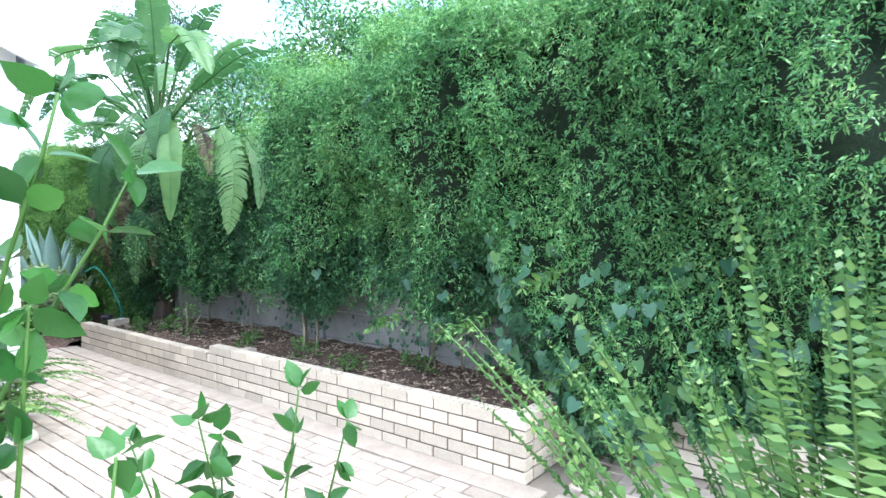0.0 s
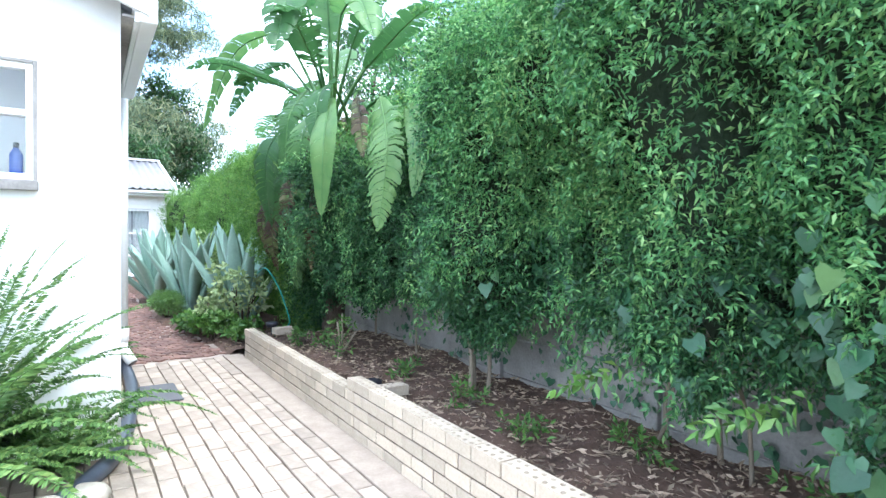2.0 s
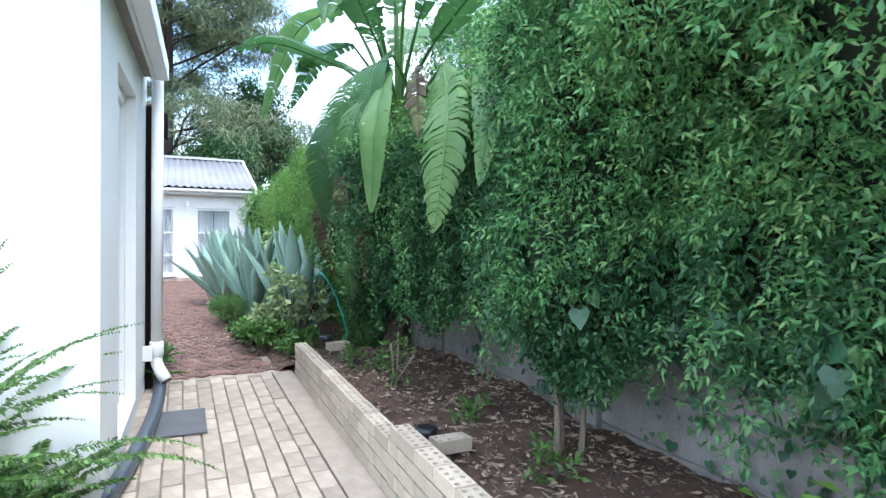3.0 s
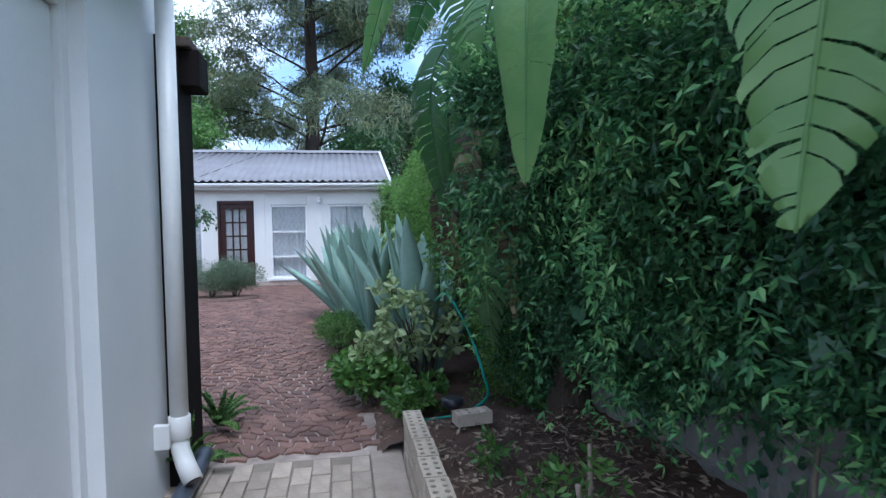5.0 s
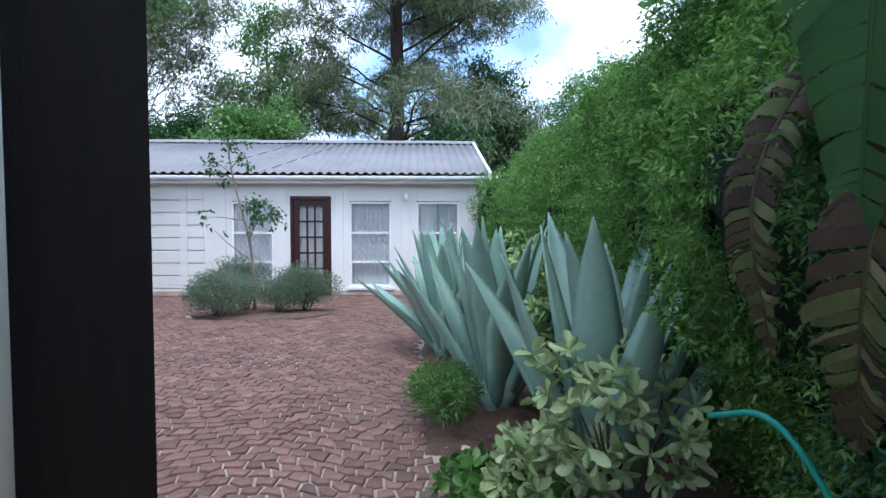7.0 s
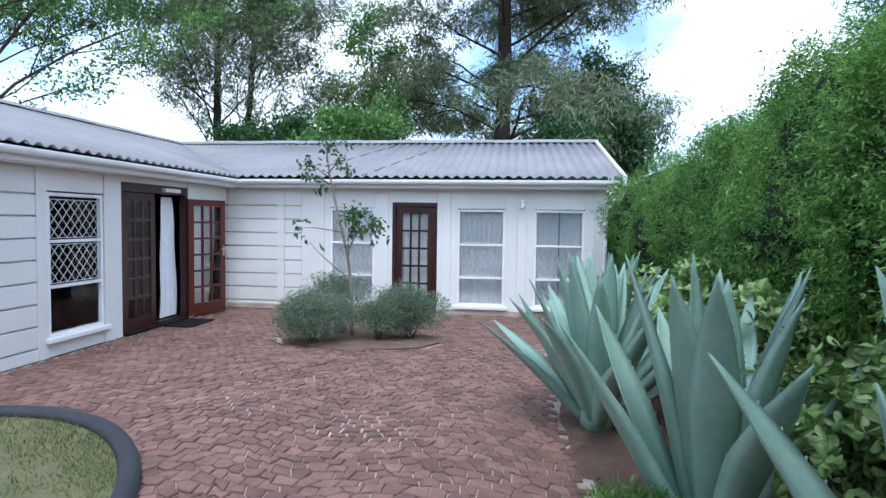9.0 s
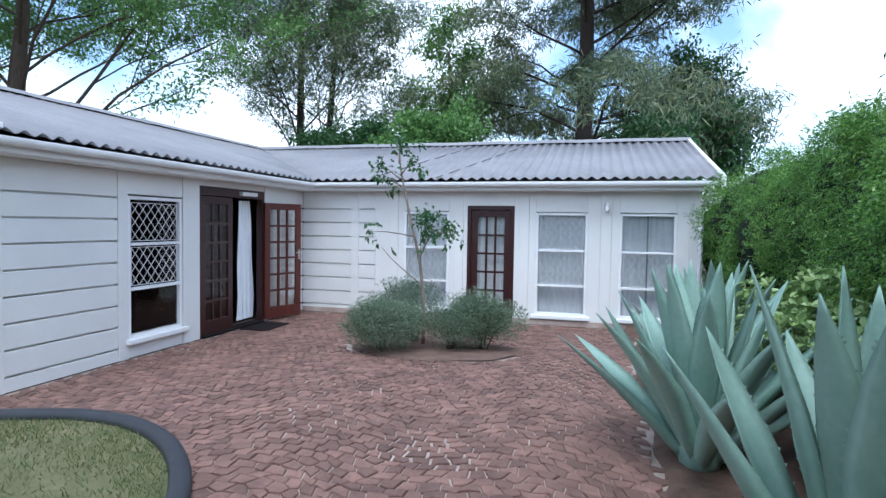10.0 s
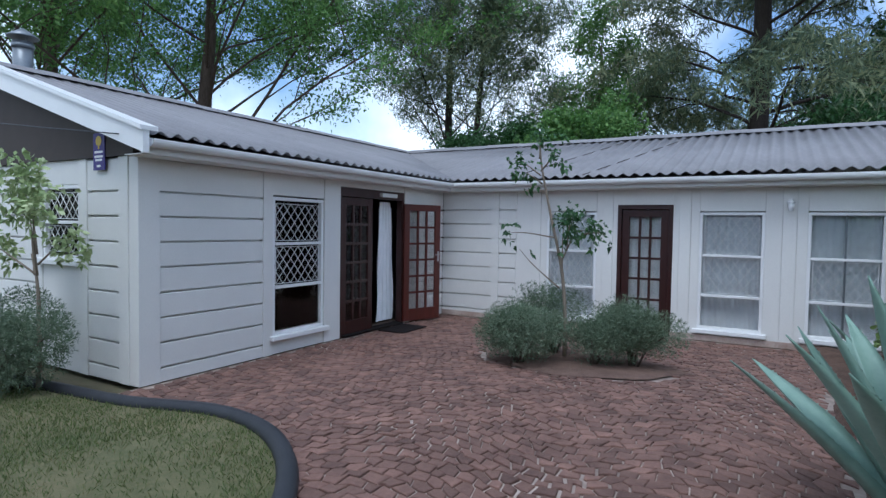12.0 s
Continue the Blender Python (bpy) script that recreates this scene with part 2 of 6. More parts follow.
M_grout = surf("pale_grout", (0.12, 0.085, 0.07), (0.55, 0.46, 0.4), 1.6, 9, 0.95, 0.6, 0.006)
M_soil = surf("dark_soil", (0.055, 0.031, 0.022), (0.165, 0.1, 0.072), 6, 50, 0.95, 0.9, 0.02)
M_ground = surf("dry_ground", (0.07, 0.08, 0.035), (0.16, 0.13, 0.08), 0.7, 14, 0.95, 0.6, 0.02)
M_turf = surf("turf_soil", (0.07, 0.085, 0.03), (0.2, 0.17, 0.09), 1.3, 25, 0.95, 0.6, 0.015)
M_concrete = surf("grey_concrete", (0.16, 0.15, 0.145), (0.36, 0.34, 0.325), 2.5, 50, 0.9, 0.5, 0.006)
M_rock = surf("pale_rock", (0.42, 0.38, 0.32), (0.6, 0.55, 0.47), 6, 40, 0.9, 0.6, 0.01)
M_bark = surf("brown_bark", (0.045, 0.032, 0.025), (0.13, 0.095, 0.075), 6, 40, 0.95, 0.9, 0.02, stretch=(3, 3, 0.6))
M_darkbark = surf("dark_pine_bark", (0.02, 0.015, 0.013), (0.06, 0.045, 0.038), 6, 40, 0.95, 0.9, 0.02, stretch=(3, 3, 0.6))
M_palebark = surf("pale_bark", (0.14, 0.11, 0.085), (0.3, 0.25, 0.19), 8, 50, 0.9, 0.7, 0.008, stretch=(3, 3, 0.6))
M_rubber = surf("black_rubber", (0.018, 0.02, 0.026), (0.035, 0.037, 0.045), 6, 60, 0.6, 0.4, 0.004)
M_bluepipe = surf("slate_blue_pipe", (0.05, 0.06, 0.085), (0.085, 0.1, 0.13), 5, 60, 0.4, 0.2, 0.002)
M_pvc = surf("white_pvc", (0.72, 0.72, 0.71), (0.8, 0.8, 0.79), 3, 40, 0.35, 0.05, 0.001)
M_mat = surf("grey_rubber_mat", (0.085, 0.085, 0.095), (0.13, 0.13, 0.14), 5, 150, 0.9, 0.6, 0.003)
M_hose = surf("green_hose", (0.015, 0.22, 0.17), (0.03, 0.3, 0.24), 5, 60, 0.35, 0.1, 0.001)
M_curtain = surf("white_net_curtain", (0.8, 0.81, 0.83), (0.9, 0.9, 0.91), 6, 90, 0.9, 0.3, 0.003)
M_island = surf("red_brown_soil", (0.085, 0.05, 0.038), (0.2, 0.125, 0.095), 5, 40, 0.95, 0.8, 0.015)
M_net = surf("lace_net_curtain", (0.56, 0.58, 0.62), (0.8, 0.82, 0.85), 14, 60, 0.9, 0.3, 0.003)
M_metal = surf("galvanised_metal", (0.16, 0.18, 0.2), (0.26, 0.28, 0.3), 4, 40, 0.4, 0.2, 0.002, metal=0.6)
M_chrome = surf("brushed_steel", (0.5, 0.5, 0.5), (0.6, 0.6, 0.6), 4, 40, 0.3, 0.05, 0.001, metal=1.0)
# The dimness of the rooms is put into these dark wall and floor colours.
M_room = surf("dimmed_room_wall", (0.16, 0.13, 0.11), (0.22, 0.19, 0.16), 1, 20, 0.9, 0.1, 0.002)
M_roomfloor = surf("dimmed_room_floor", (0.09, 0.06, 0.045), (0.14, 0.1, 0.075), 1, 20, 0.6, 0.1, 0.002)
M_purple = surf("purple_sign_board", (0.035, 0.02, 0.16), (0.05, 0.03, 0.2), 3, 40, 0.5, 0.05, 0.001)
M_yellow = surf("yellow_print", (0.55, 0.38, 0.02), (0.65, 0.45, 0.04), 3, 40, 0.5, 0.0)
M_print = surf("white_print", (0.7, 0.7, 0.7), (0.75, 0.75, 0.75), 3, 40, 0.5, 0.0)
M_bottle = surf("blue_plastic", (0.03, 0.08, 0.35), (0.04, 0.1, 0.45), 3, 40, 0.3, 0.0)
M_black = surf("black_plastic", (0.012, 0.012, 0.02), (0.02, 0.02, 0.03), 3, 40, 0.4, 0.1, 0.001)
M_litter = surf("leaf_litter", (0.13, 0.085, 0.06), (0.42, 0.33, 0.24), 3, 30, 0.9, 0.2, 0.003, vary=0.5, island=True)
M_agave = surf("blue_green_agave", (0.16, 0.27, 0.215), (0.275, 0.395, 0.325), 2.2, 30, 0.5, 0.15, 0.002, vary=0.2)
M_spine = surf("dark_spine", (0.04, 0.025, 0.02), (0.08, 0.05, 0.04), 5, 40, 0.5, 0.0)
M_glass = glass("window_glass")
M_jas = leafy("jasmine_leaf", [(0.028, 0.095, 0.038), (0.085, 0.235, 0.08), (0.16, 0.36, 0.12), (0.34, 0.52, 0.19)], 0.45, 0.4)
# Yellow-green of the far vine, with the sun on it put into the colour.
M_jas2 = leafy("sunny_yellow_green_leaf", [(0.04, 0.105, 0.022), (0.095, 0.22, 0.042), (0.17, 0.33, 0.062), (0.28, 0.42, 0.1)], 0.42, 0.4)
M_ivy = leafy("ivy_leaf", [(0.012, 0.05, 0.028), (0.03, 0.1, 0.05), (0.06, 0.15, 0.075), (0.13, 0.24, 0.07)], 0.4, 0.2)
# Near-black colour standing in for the shade deep in the hedge.
M_core = surf("hedge_inner_shade", (0.006, 0.014, 0.006), (0.018, 0.034, 0.013), 5, 30, 0.95, 0.9, 0.03)
M_fern = leafy("fern_leaf", [(0.045, 0.11, 0.028), (0.085, 0.18, 0.045), (0.145, 0.26, 0.068), (0.26, 0.36, 0.11)], 0.5, 0.3)
M_broad = leafy("broad_leaf", [(0.025, 0.09, 0.02), (0.05, 0.16, 0.03), (0.1, 0.25, 0.045)], 0.35, 0.35)
M_banana = leafy("strelitzia_leaf", [(0.05, 0.13, 0.045), (0.08, 0.19, 0.06), (0.12, 0.25, 0.078), (0.19, 0.31, 0.1)], 0.38, 0.45, obj=True, scale=7.0)
M_dry = leafy("dry_leaf", [(0.02, 0.013, 0.01), (0.05, 0.03, 0.02), (0.07, 0.06, 0.025), (0.1, 0.13, 0.04), (0.3, 0.24, 0.16)], 0.8, 0.15, scale=9.0)
M_jade = leafy("jade_leaf", [(0.18, 0.26, 0.09), (0.34, 0.43, 0.19), (0.54, 0.6, 0.34)], 0.35, 0.15)
M_jade2 = leafy("green_jade_leaf", [(0.1, 0.18, 0.05), (0.22, 0.33, 0.1), (0.4, 0.5, 0.22)], 0.35, 0.15)
M_shrub = leafy("low_shrub_leaf", [(0.03, 0.09, 0.015), (0.08, 0.18, 0.03), (0.16, 0.27, 0.06)], 0.45, 0.2)
M_rosem = leafy("rosemary_leaf", [(0.07, 0.11, 0.065), (0.14, 0.195, 0.12), (0.25, 0.31, 0.21)], 0.7, 0.15)
M_pine = leafy("pine_needle", [(0.06, 0.1, 0.065), (0.16, 0.21, 0.12), (0.32, 0.34, 0.17)], 0.6, 0.4, scale=0.35)
M_tree = leafy("tree_leaf", [(0.05, 0.12, 0.035), (0.12, 0.25, 0.06), (0.22, 0.37, 0.1)], 0.5, 0.4, scale=0.4)
M_darktree = leafy("dark_tree_leaf", [(0.02, 0.06, 0.022), (0.045, 0.12, 0.038), (0.09, 0.19, 0.055)], 0.5, 0.3, scale=0.4)
# Two copies of the jasmine leaf with shade, then light, put into the colour.
M_jas_shade = leafy("shaded_vine_leaf", [(0.012, 0.045, 0.02), (0.028, 0.095, 0.036), (0.055, 0.16, 0.056), (0.13, 0.25, 0.08)], 0.45, 0.25)
M_jas_lit = leafy("lit_vine_leaf", [(0.07, 0.19, 0.07), (0.17, 0.37, 0.13), (0.29, 0.53, 0.19), (0.46, 0.64, 0.28)], 0.42, 0.45)
M_grass = leafy("grass_blade", [(0.05, 0.095, 0.022), (0.1, 0.145, 0.035), (0.23, 0.21, 0.1)], 0.6, 0.25)

# ---------- ground ----------
bm = bmesh.new()
bmesh.ops.create_circle(bm, cap_ends=True, segments=48, radius=600)
ground = solid("ground", bm, M_ground, "dry open ground around the house", "ground", kind="structure", m=pose(0, 0, -0.06))

LAWN_C, LAWN_R = (-1.75, 9.88), 2.22


def lawn_outline(r=LAWN_R, y_left=12.1, x_left=-9.0):
    pts = [(LAWN_C[0] + r * math.cos(a), LAWN_C[1] + r * math.sin(a)) for a in (radians(-50 + 140 * i / 40) for i in range(41))]
    return pts + [(-3.2, y_left - 0.1), (-5.0, y_left - 0.2), (x_left, y_left - 0.3), (x_left, 8.35)]


def in_lawn(x, y):
    return math.hypot(x - LAWN_C[0], y - LAWN_C[1]) < LAWN_R + 0.02 or (x < LAWN_C[0] and y < 12.05)


def in_island(x, y):
    return ((x - 0.25) / 1.15) ** 2 + ((y - 15.65) / 0.78) ** 2 < 1


def ease(a, b, v):
    t = min(max((v - a) / (b - a), 0.0), 1.0)
    return t * t * (3 - 2 * t)


def rise(x, y):
    """The courtyard is gently crowned: it falls to the walls and to the path."""
    return 0.14 * ease(8.2, 11.6, y) * (1 - ease(13.2, 17.6, y)) * ease(-3.0, -0.2, x) * (1 - 0.7 * ease(1.5, 3.1, x))


def bed_edge(y):
    """The edge between the red cobbles and the planted bed."""
    return 3.2 - 0.42 * min(max((y - 7.9) / 3.0, 0), 1) + 0.05 * math.sin(y * 2.3)


def flat(name, pts, z, mat, label, cat):
    b = bmesh.new()
    b.faces.new([b.verts.new((x, y, z)) for x, y in pts])
    for axis in (0, 1):
        lo, hi = min(p[axis] for p in pts), max(p[axis] for p in pts)
        for i in range(1, int((hi - lo) / 0.3)):
            at = [0.0, 0.0, 0.0]
            at[axis] = lo + 0.3 * i
            bmesh.ops.bisect_plane(b, geom=b.verts[:] + b.edges[:] + b.faces[:], plane_co=at, plane_no=(1 - axis, axis, 0))
    for v in b.verts:
        v.co.z += rise(v.co.x, v.co.y)
    return solid(name, b, mat, label, cat, kind="structure")


road_bed = flat("pavement", [(-3.1, 7.9), (3.4, 7.9), (3.4, 18.4), (-3.1, 18.4)], -0.012, M_grout, "red cobbled courtyard with pale worn joints", "paving")
path_bed = flat("path", [(-2.5, -4), (4.1, -4), (4.1, 1.52), (3.34, 1.52), (3.34, 7.9), (-2.5, 7.9)], -0.012, M_sand, "buff clay paver path between house and planter", "paving")
lawn = flat("lawn", lawn_outline(), 0.02, M_turf, "patchy green lawn with worn spots", "lawn")
b = bmesh.new()
bm_tube(b, curve_pts([(x, y, 0.03 + rise(x, y)) for x, y in lawn_outline(LAWN_R + 0.05)[:41:4]] + [(-2.6, 12.03, 0.035), (-3.4, 11.95, 0.03), (-4.6, 11.85, 0.03), (-7.0, 11.75, 0.03)], 80), 0.065, 10)
lawn_edging = solid("lawn_edging", b, M_rubber, "black rubber edging rolled around the lawn", "edging")


def rough_sheet(name, x0, x1, y0, y1, step, z_of, mat, label, cat):
    nx, ny = int((x1 - x0) / step) + 1, int((y1 - y0) / step) + 1
    X, Y = np.linspace(x0, x1, nx), np.linspace(y0, y1, ny)
    V = [(x, y, z_of(x, y)) for y in Y for x in X]
    F = [(j * nx + i, j * nx + i + 1, (j + 1) * nx + i + 1, (j + 1) * nx + i) for j in range(ny - 1) for i in range(nx - 1)]
    return solid(name, raw_mesh(name, V, F, 4, mat, True), mat, label, cat, kind="structure")


planter_soil = rough_sheet("planter_soil", 3.40, 4.68, 1.55, 7.85, 0.06,
                           lambda x, y: 0.24 + 0.06 * fbm(x, y, 0, 1.5) + 0.03 * fbm(x, y, 3, 7) + 0.03 * (x - 3.4) - max(0, y - 6.8) * 0.05,
                           M_soil, "dark soil bed with dry leaf litter", "soil")
bed_soil = rough_sheet("bed_soil", 2.72, 5.2, 7.85, 18.3, 0.1,
                       lambda x, y: rise(x, y) + (0.05 if x > bed_edge(y) else -0.04) + 0.05 * fbm(x, y, 0, 1.5) + 0.02 * fbm(x, y, 3, 7),
                       M_soil, "dark garden bed beside the courtyard", "soil")
near_soil = rough_sheet("near_soil", 4.17, 5.2, -4, 1.6, 0.1, lambda x, y: 0.12 + 0.08 * fbm(x, y, 0, 1.2), M_soil, "dark soil under the ivy", "soil")
V, F = [(0.25, 15.65, 0.05 + rise(0.25, 15.65))], []
for i in range(40):
    a = 2 * math.pi * i / 40
    r = 1 + 0.06 * math.sin(3 * a) + 0.04 * math.sin(7 * a)
    V.append((0.25 + 1.15 * r * math.cos(a), 15.65 + 0.78 * r * math.sin(a), 0.006 + rise(0.25 + 1.15 * r * math.cos(a), 15.65 + 0.78 * r * math.sin(a))))
    F.append((0, 1 + i, 1 + (i + 1) % 40))
island_soil = solid("island_soil", raw_mesh("island_soil", V, F, 3, M_island, True), M_island, "round soil bed in the courtyard", "soil", kind="structure")

# ---------- precast boundary wall ----------
bound = thing("wall_boundary", "grey precast concrete boundary wall behind the vines", "wall", kind="structure")
for i in range(16):
    y = -4.2 + i * 1.5
    part("post", boxes(((4.60, y - 0.06, 0), (4.74, y + 0.06, 1.86)), bev=0.01), M_concrete, bound)
    for k in range(6):
        part("panel", boxes(((4.64, y + 0.06, 0.02 + k * 0.3), (4.69, y + 1.44, 0.312 + k * 0.3)), bev=0.008), M_concrete, bound)


# ---------- walls of precast panels ----------
def panel_wall(name, label, parts, mat=None):
    t = thing(name, label, "wall", kind="structure")
    for nm, lo, hi in parts:
        part(nm, boxes((lo, hi), bev=0.006), mat or M_cream, t)
    return t


WX, FY, WT = -3.085, 18.32, 0.14      # the wing's wall, the facade, wall thickness
TOP = 2.26
GR = [0.0, 0.155, 0.41, 0.664, 0.918, 1.172, 1.426, 1.68, 1.93]   # plank joints


def planks(axis, a0, a1, face, depth, zs, gap=0.02):
    """Grooved plank infill between two columns, along x or y."""
    out = []
    for z0, z1 in zip(zs, zs[1:]):
        if axis == "y":
            out.append(("plank", (face - depth, a0, z0), (face, a1, z1 - gap)))
        else:
            out.append(("plank", (a0, face, z0), (a1, face + depth, z1 - gap)))
    return out


zs_p = GR + [TOP]
east = [("column", (WX - WT, 12.43, 0), (WX + 0.012, 12.66, TOP)),
        ("backing", (WX - WT, 12.66, 0), (WX - 0.045, 14.0, TOP))]
east += planks("y", 12.66, 14.0, WX, 0.045, zs_p)
east += [("column", (WX - WT, 14.0, 0), (WX + 0.012, 14.15, TOP)),
         ("header", (WX - WT, 14.15, 1.97), (WX, 15.08, TOP)),
         ("lower_panel", (WX - WT, 14.15, 0), (WX - 0.01, 15.08, 0.2)),
         ("column", (WX - WT, 15.08, 0), (WX + 0.012, 15.41, TOP)),
         ("header", (WX - WT, 15.41, 2.16), (WX, 17.03, TOP)),
         ("column", (WX - WT, 17.03, 0), (WX + 0.012, 17.2, TOP)),
         ("backing", (WX - WT, 17.2, 0), (WX - 0.045, FY, TOP))]
east += planks("y", 17.2, FY, WX, 0.045, zs_p)
wall_wing_east = panel_wall("wall_wing_east", "cream precast panel wall with grooved planks", east)
south = [("column", (WX - 0.30, 12.418, 0), (WX - WT, 12.57, TOP)),
         ("backing", (-3.95, 12.475, 0), (WX - 0.30, 12.57, TOP))]
south += planks("x", -3.95, WX - 0.30, 12.43, 0.045, zs_p)
south += [("column", (-4.1, 12.418, 0), (-3.95, 12.57, TOP)),
          ("lower_panel", (-4.85, 12.43, 0), (-4.1, 12.57, 1.2)), ("header", (-4.85, 12.43, 2.0), (-4.1, 12.57, TOP)),
          ("column", (-5.0, 12.418, 0), (-4.85, 12.57, TOP)),
          ("backing", (-9.8, 12.475, 0), (-5.0, 12.57, TOP))]
south += planks("x", -9.8, -5.0, 12.43, 0.045, zs_p)
wall_wing_south = panel_wall("wall_wing_south", "cream precast gable wall with grooved planks", south)

D2 = (0.09, 0.91)
W2, W3, W4 = (-1.07, -0.24), (1.28, 2.12), (2.63, 3.49)
fac = [("backing", (WX, FY + 0.045, 0), (-2.1, FY + WT, TOP))] + planks("x", WX, -2.1, FY, 0.045, zs_p)
fac += [("column", (-2.1, FY - 0.012, 0), (-1.95, FY + WT, TOP)), ("backing", (-1.95, FY + 0.045, 0), (-1.62, FY + WT, TOP))]
fac += planks("x", -1.95, -1.62, FY, 0.045, zs_p)


def infill(x0, x1):
    return [("panel", (x0, FY + 0.006, 0), (x1, FY + WT, TOP))]


fac += infill(-1.62, -1.33) + [("column", (-1.33, FY - 0.012, 0), (-1.18, FY + WT, TOP))] + infill(-1.18, W2[0])
for (a, c), z in ((W2, 1.9), (W3, 1.9), (W4, 1.9)):
    fac += [("header", (a, FY, z), (c, FY + WT, TOP)), ("lower_panel", (a, FY, 0), (c, FY + WT, 0.16))]
fac += [("header", (D2[0], FY, 2.0), (D2[1], FY + WT, TOP))]
fac += infill(W2[1], -0.14) + [("column", (-0.14, FY - 0.012, 0), (0.02, FY + WT, TOP))] + infill(0.02, D2[0])
fac += infill(D2[1], 1.0) + [("column", (1.0, FY - 0.012, 0), (1.16, FY + WT, TOP))] + infill(1.16, W3[0])
fac += infill(W3[1], 2.33) + [("column", (2.33, FY - 0.012, 0), (2.5, FY + WT, TOP))] + infill(2.5, W4[0])
fac += infill(W4[1], 3.66) + [("column", (3.66, FY - 0.012, 0), (3.84, FY + WT, TOP))]
wall_facade = panel_wall("wall_facade", "cream precast wall with columns, windows and a door", fac)
wall_end = panel_wall("wall_end", "cream end wall", [("panel", (3.7, FY + WT, 0), (3.84, 25.3, TOP))])
plinth = solid("baseboard_facade", boxes(((WX + 0.012, FY - 0.03, 0), (D2[0], FY - 0.013, 0.09)), ((D2[1], FY - 0.03, 0), (3.84, FY - 0.013, 0.09)), bev=0.004), M_plinth, "stained plinth along the facade foot", "plinth", kind="structure")
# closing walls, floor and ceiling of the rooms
rooms = panel_wall("wall_rooms", "inner room walls, coloured dark for the dim inside", [
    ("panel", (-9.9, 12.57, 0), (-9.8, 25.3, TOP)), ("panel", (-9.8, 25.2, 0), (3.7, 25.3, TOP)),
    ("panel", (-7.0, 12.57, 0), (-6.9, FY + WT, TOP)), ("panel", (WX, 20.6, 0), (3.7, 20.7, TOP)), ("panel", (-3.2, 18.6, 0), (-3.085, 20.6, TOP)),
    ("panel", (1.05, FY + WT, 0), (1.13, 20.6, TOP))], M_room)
floor = solid("floor_rooms", boxes(((-9.8, 12.57, -0.03), (WX - WT, 25.2, 0.02)), ((WX - WT, FY + WT, -0.03), (3.7, 25.2, 0.02))), M_roomfloor, "room floor, coloured dark for the dim inside", "floor", kind="structure")
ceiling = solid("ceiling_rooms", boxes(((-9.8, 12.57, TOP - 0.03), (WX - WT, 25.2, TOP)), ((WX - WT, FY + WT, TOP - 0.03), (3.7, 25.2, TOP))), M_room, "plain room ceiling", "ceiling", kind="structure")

# ---------- corrugated roofs ----------
EX, EY, RX, RY, EZ, RZ = -2.72, 18.0, -6.3, 21.9, 2.43, 3.53
PITCH, AMP = 0.177, 0.022


def corrugated(name, n0, n1, line, parent):
    """Sheets with waves along one axis: line(s) gives the lower and upper end at s."""
    S = np.arange(n0, n1, PITCH / 8)
    V, F, thick = [], [], 0.012
    for s in S:
        lo, hi = line(s)
        w = AMP * math.sin(2 * math.pi * s / PITCH)
        for t in (0, thick):
            for k in range(2):
                p = (lo, hi)[k]
                V.append((p[0], p[1], p[2] + w + t))
    for i in range(len(S) - 1):
        a, b2 = i * 4, i * 4 + 4
        F += [(a, a + 1, b2 + 1, b2), (a + 2, b2 + 2, b2 + 3, a + 3), (a, b2, b2 + 2, a + 2), (a + 1, a + 3, b2 + 3, b2 + 1)]
    return part(name, raw_mesh(name, V, F, 4, M_roof, True), M_roof, parent)


roof = thing("roof_house", "grey corrugated fibre-cement roof with ridge caps", "roof", kind="structure")


def wing_line(y):
    if y <= EY:
        return (EX, y, EZ), (RX, y, RZ)
    f = min((y - EY) / (RY - EY), 1)
    return (EX + (RX - EX) * f, y, EZ + (RZ - EZ) * f), (RX, y, RZ)


def front_line(x):
    if x >= EX:
        return (x, EY, EZ + 0.004), (x, RY, RZ + 0.004)
    f = min((EX - x) / (EX - RX), 1)
    return (x, EY + (RY - EY) * f, EZ + 0.004 + (RZ - EZ) * f), (x, RY, RZ + 0.004)


corrugated("sheet", 12.28, RY, wing_line, roof)
corrugated("sheet", RX, 4.1, front_line, roof)
corrugated("sheet", 12.28, 25.5, lambda y: ((-9.9, y, EZ), (RX, y, RZ)), roof)
corrugated("sheet", -9.8, 4.1, lambda x: ((x, 25.8, EZ), (x, RY, RZ)), roof)
for a, c, n in (((RX, 12.26, RZ), (RX, RY, RZ), 12), ((RX, RY, RZ), (4.12, RY, RZ), 13)):
    a, c = Vector(a), Vector(c)
    d = (c - a) / n
    for i in range(n):
        q = Vector((-d.y, d.x, 0)).normalized()
        bb = bmesh.new()
        prof = [(-0.2, -0.03), (-0.14, 0.012), (-0.06, 0.05), (0, 0.065), (0.06, 0.05), (0.14, 0.012), (0.2, -0.03)]
        rows = []
        for e in (a + d * i, a + d * (i + 1.02)):
            rows.append([bb.verts.new(e + q * u + Vector((0, 0, w + 0.02 + 0.006 * (e is not None and i % 2)))) for u, w in prof])
        for k in range(6):
            bb.faces.new((rows[0][k], rows[0][k + 1], rows[1][k + 1], rows[1][k])).smooth = True
        part("ridge_cap", bb, M_roof, roof)
# valley flashing and sheet laps
part("valley", tubes(([(EX, EY, EZ - 0.005), (RX, RY, RZ - 0.005)], 0.03), sides=6), M_roof, roof)
for x in (-1.6, -0.4):
    part("sheet_lap", tubes(([(x, EY + 0.02, EZ + 0.03), (x + 1.15, RY - 0.15, RZ - 0.012)], 0.007), sides=5), M_gable, roof)

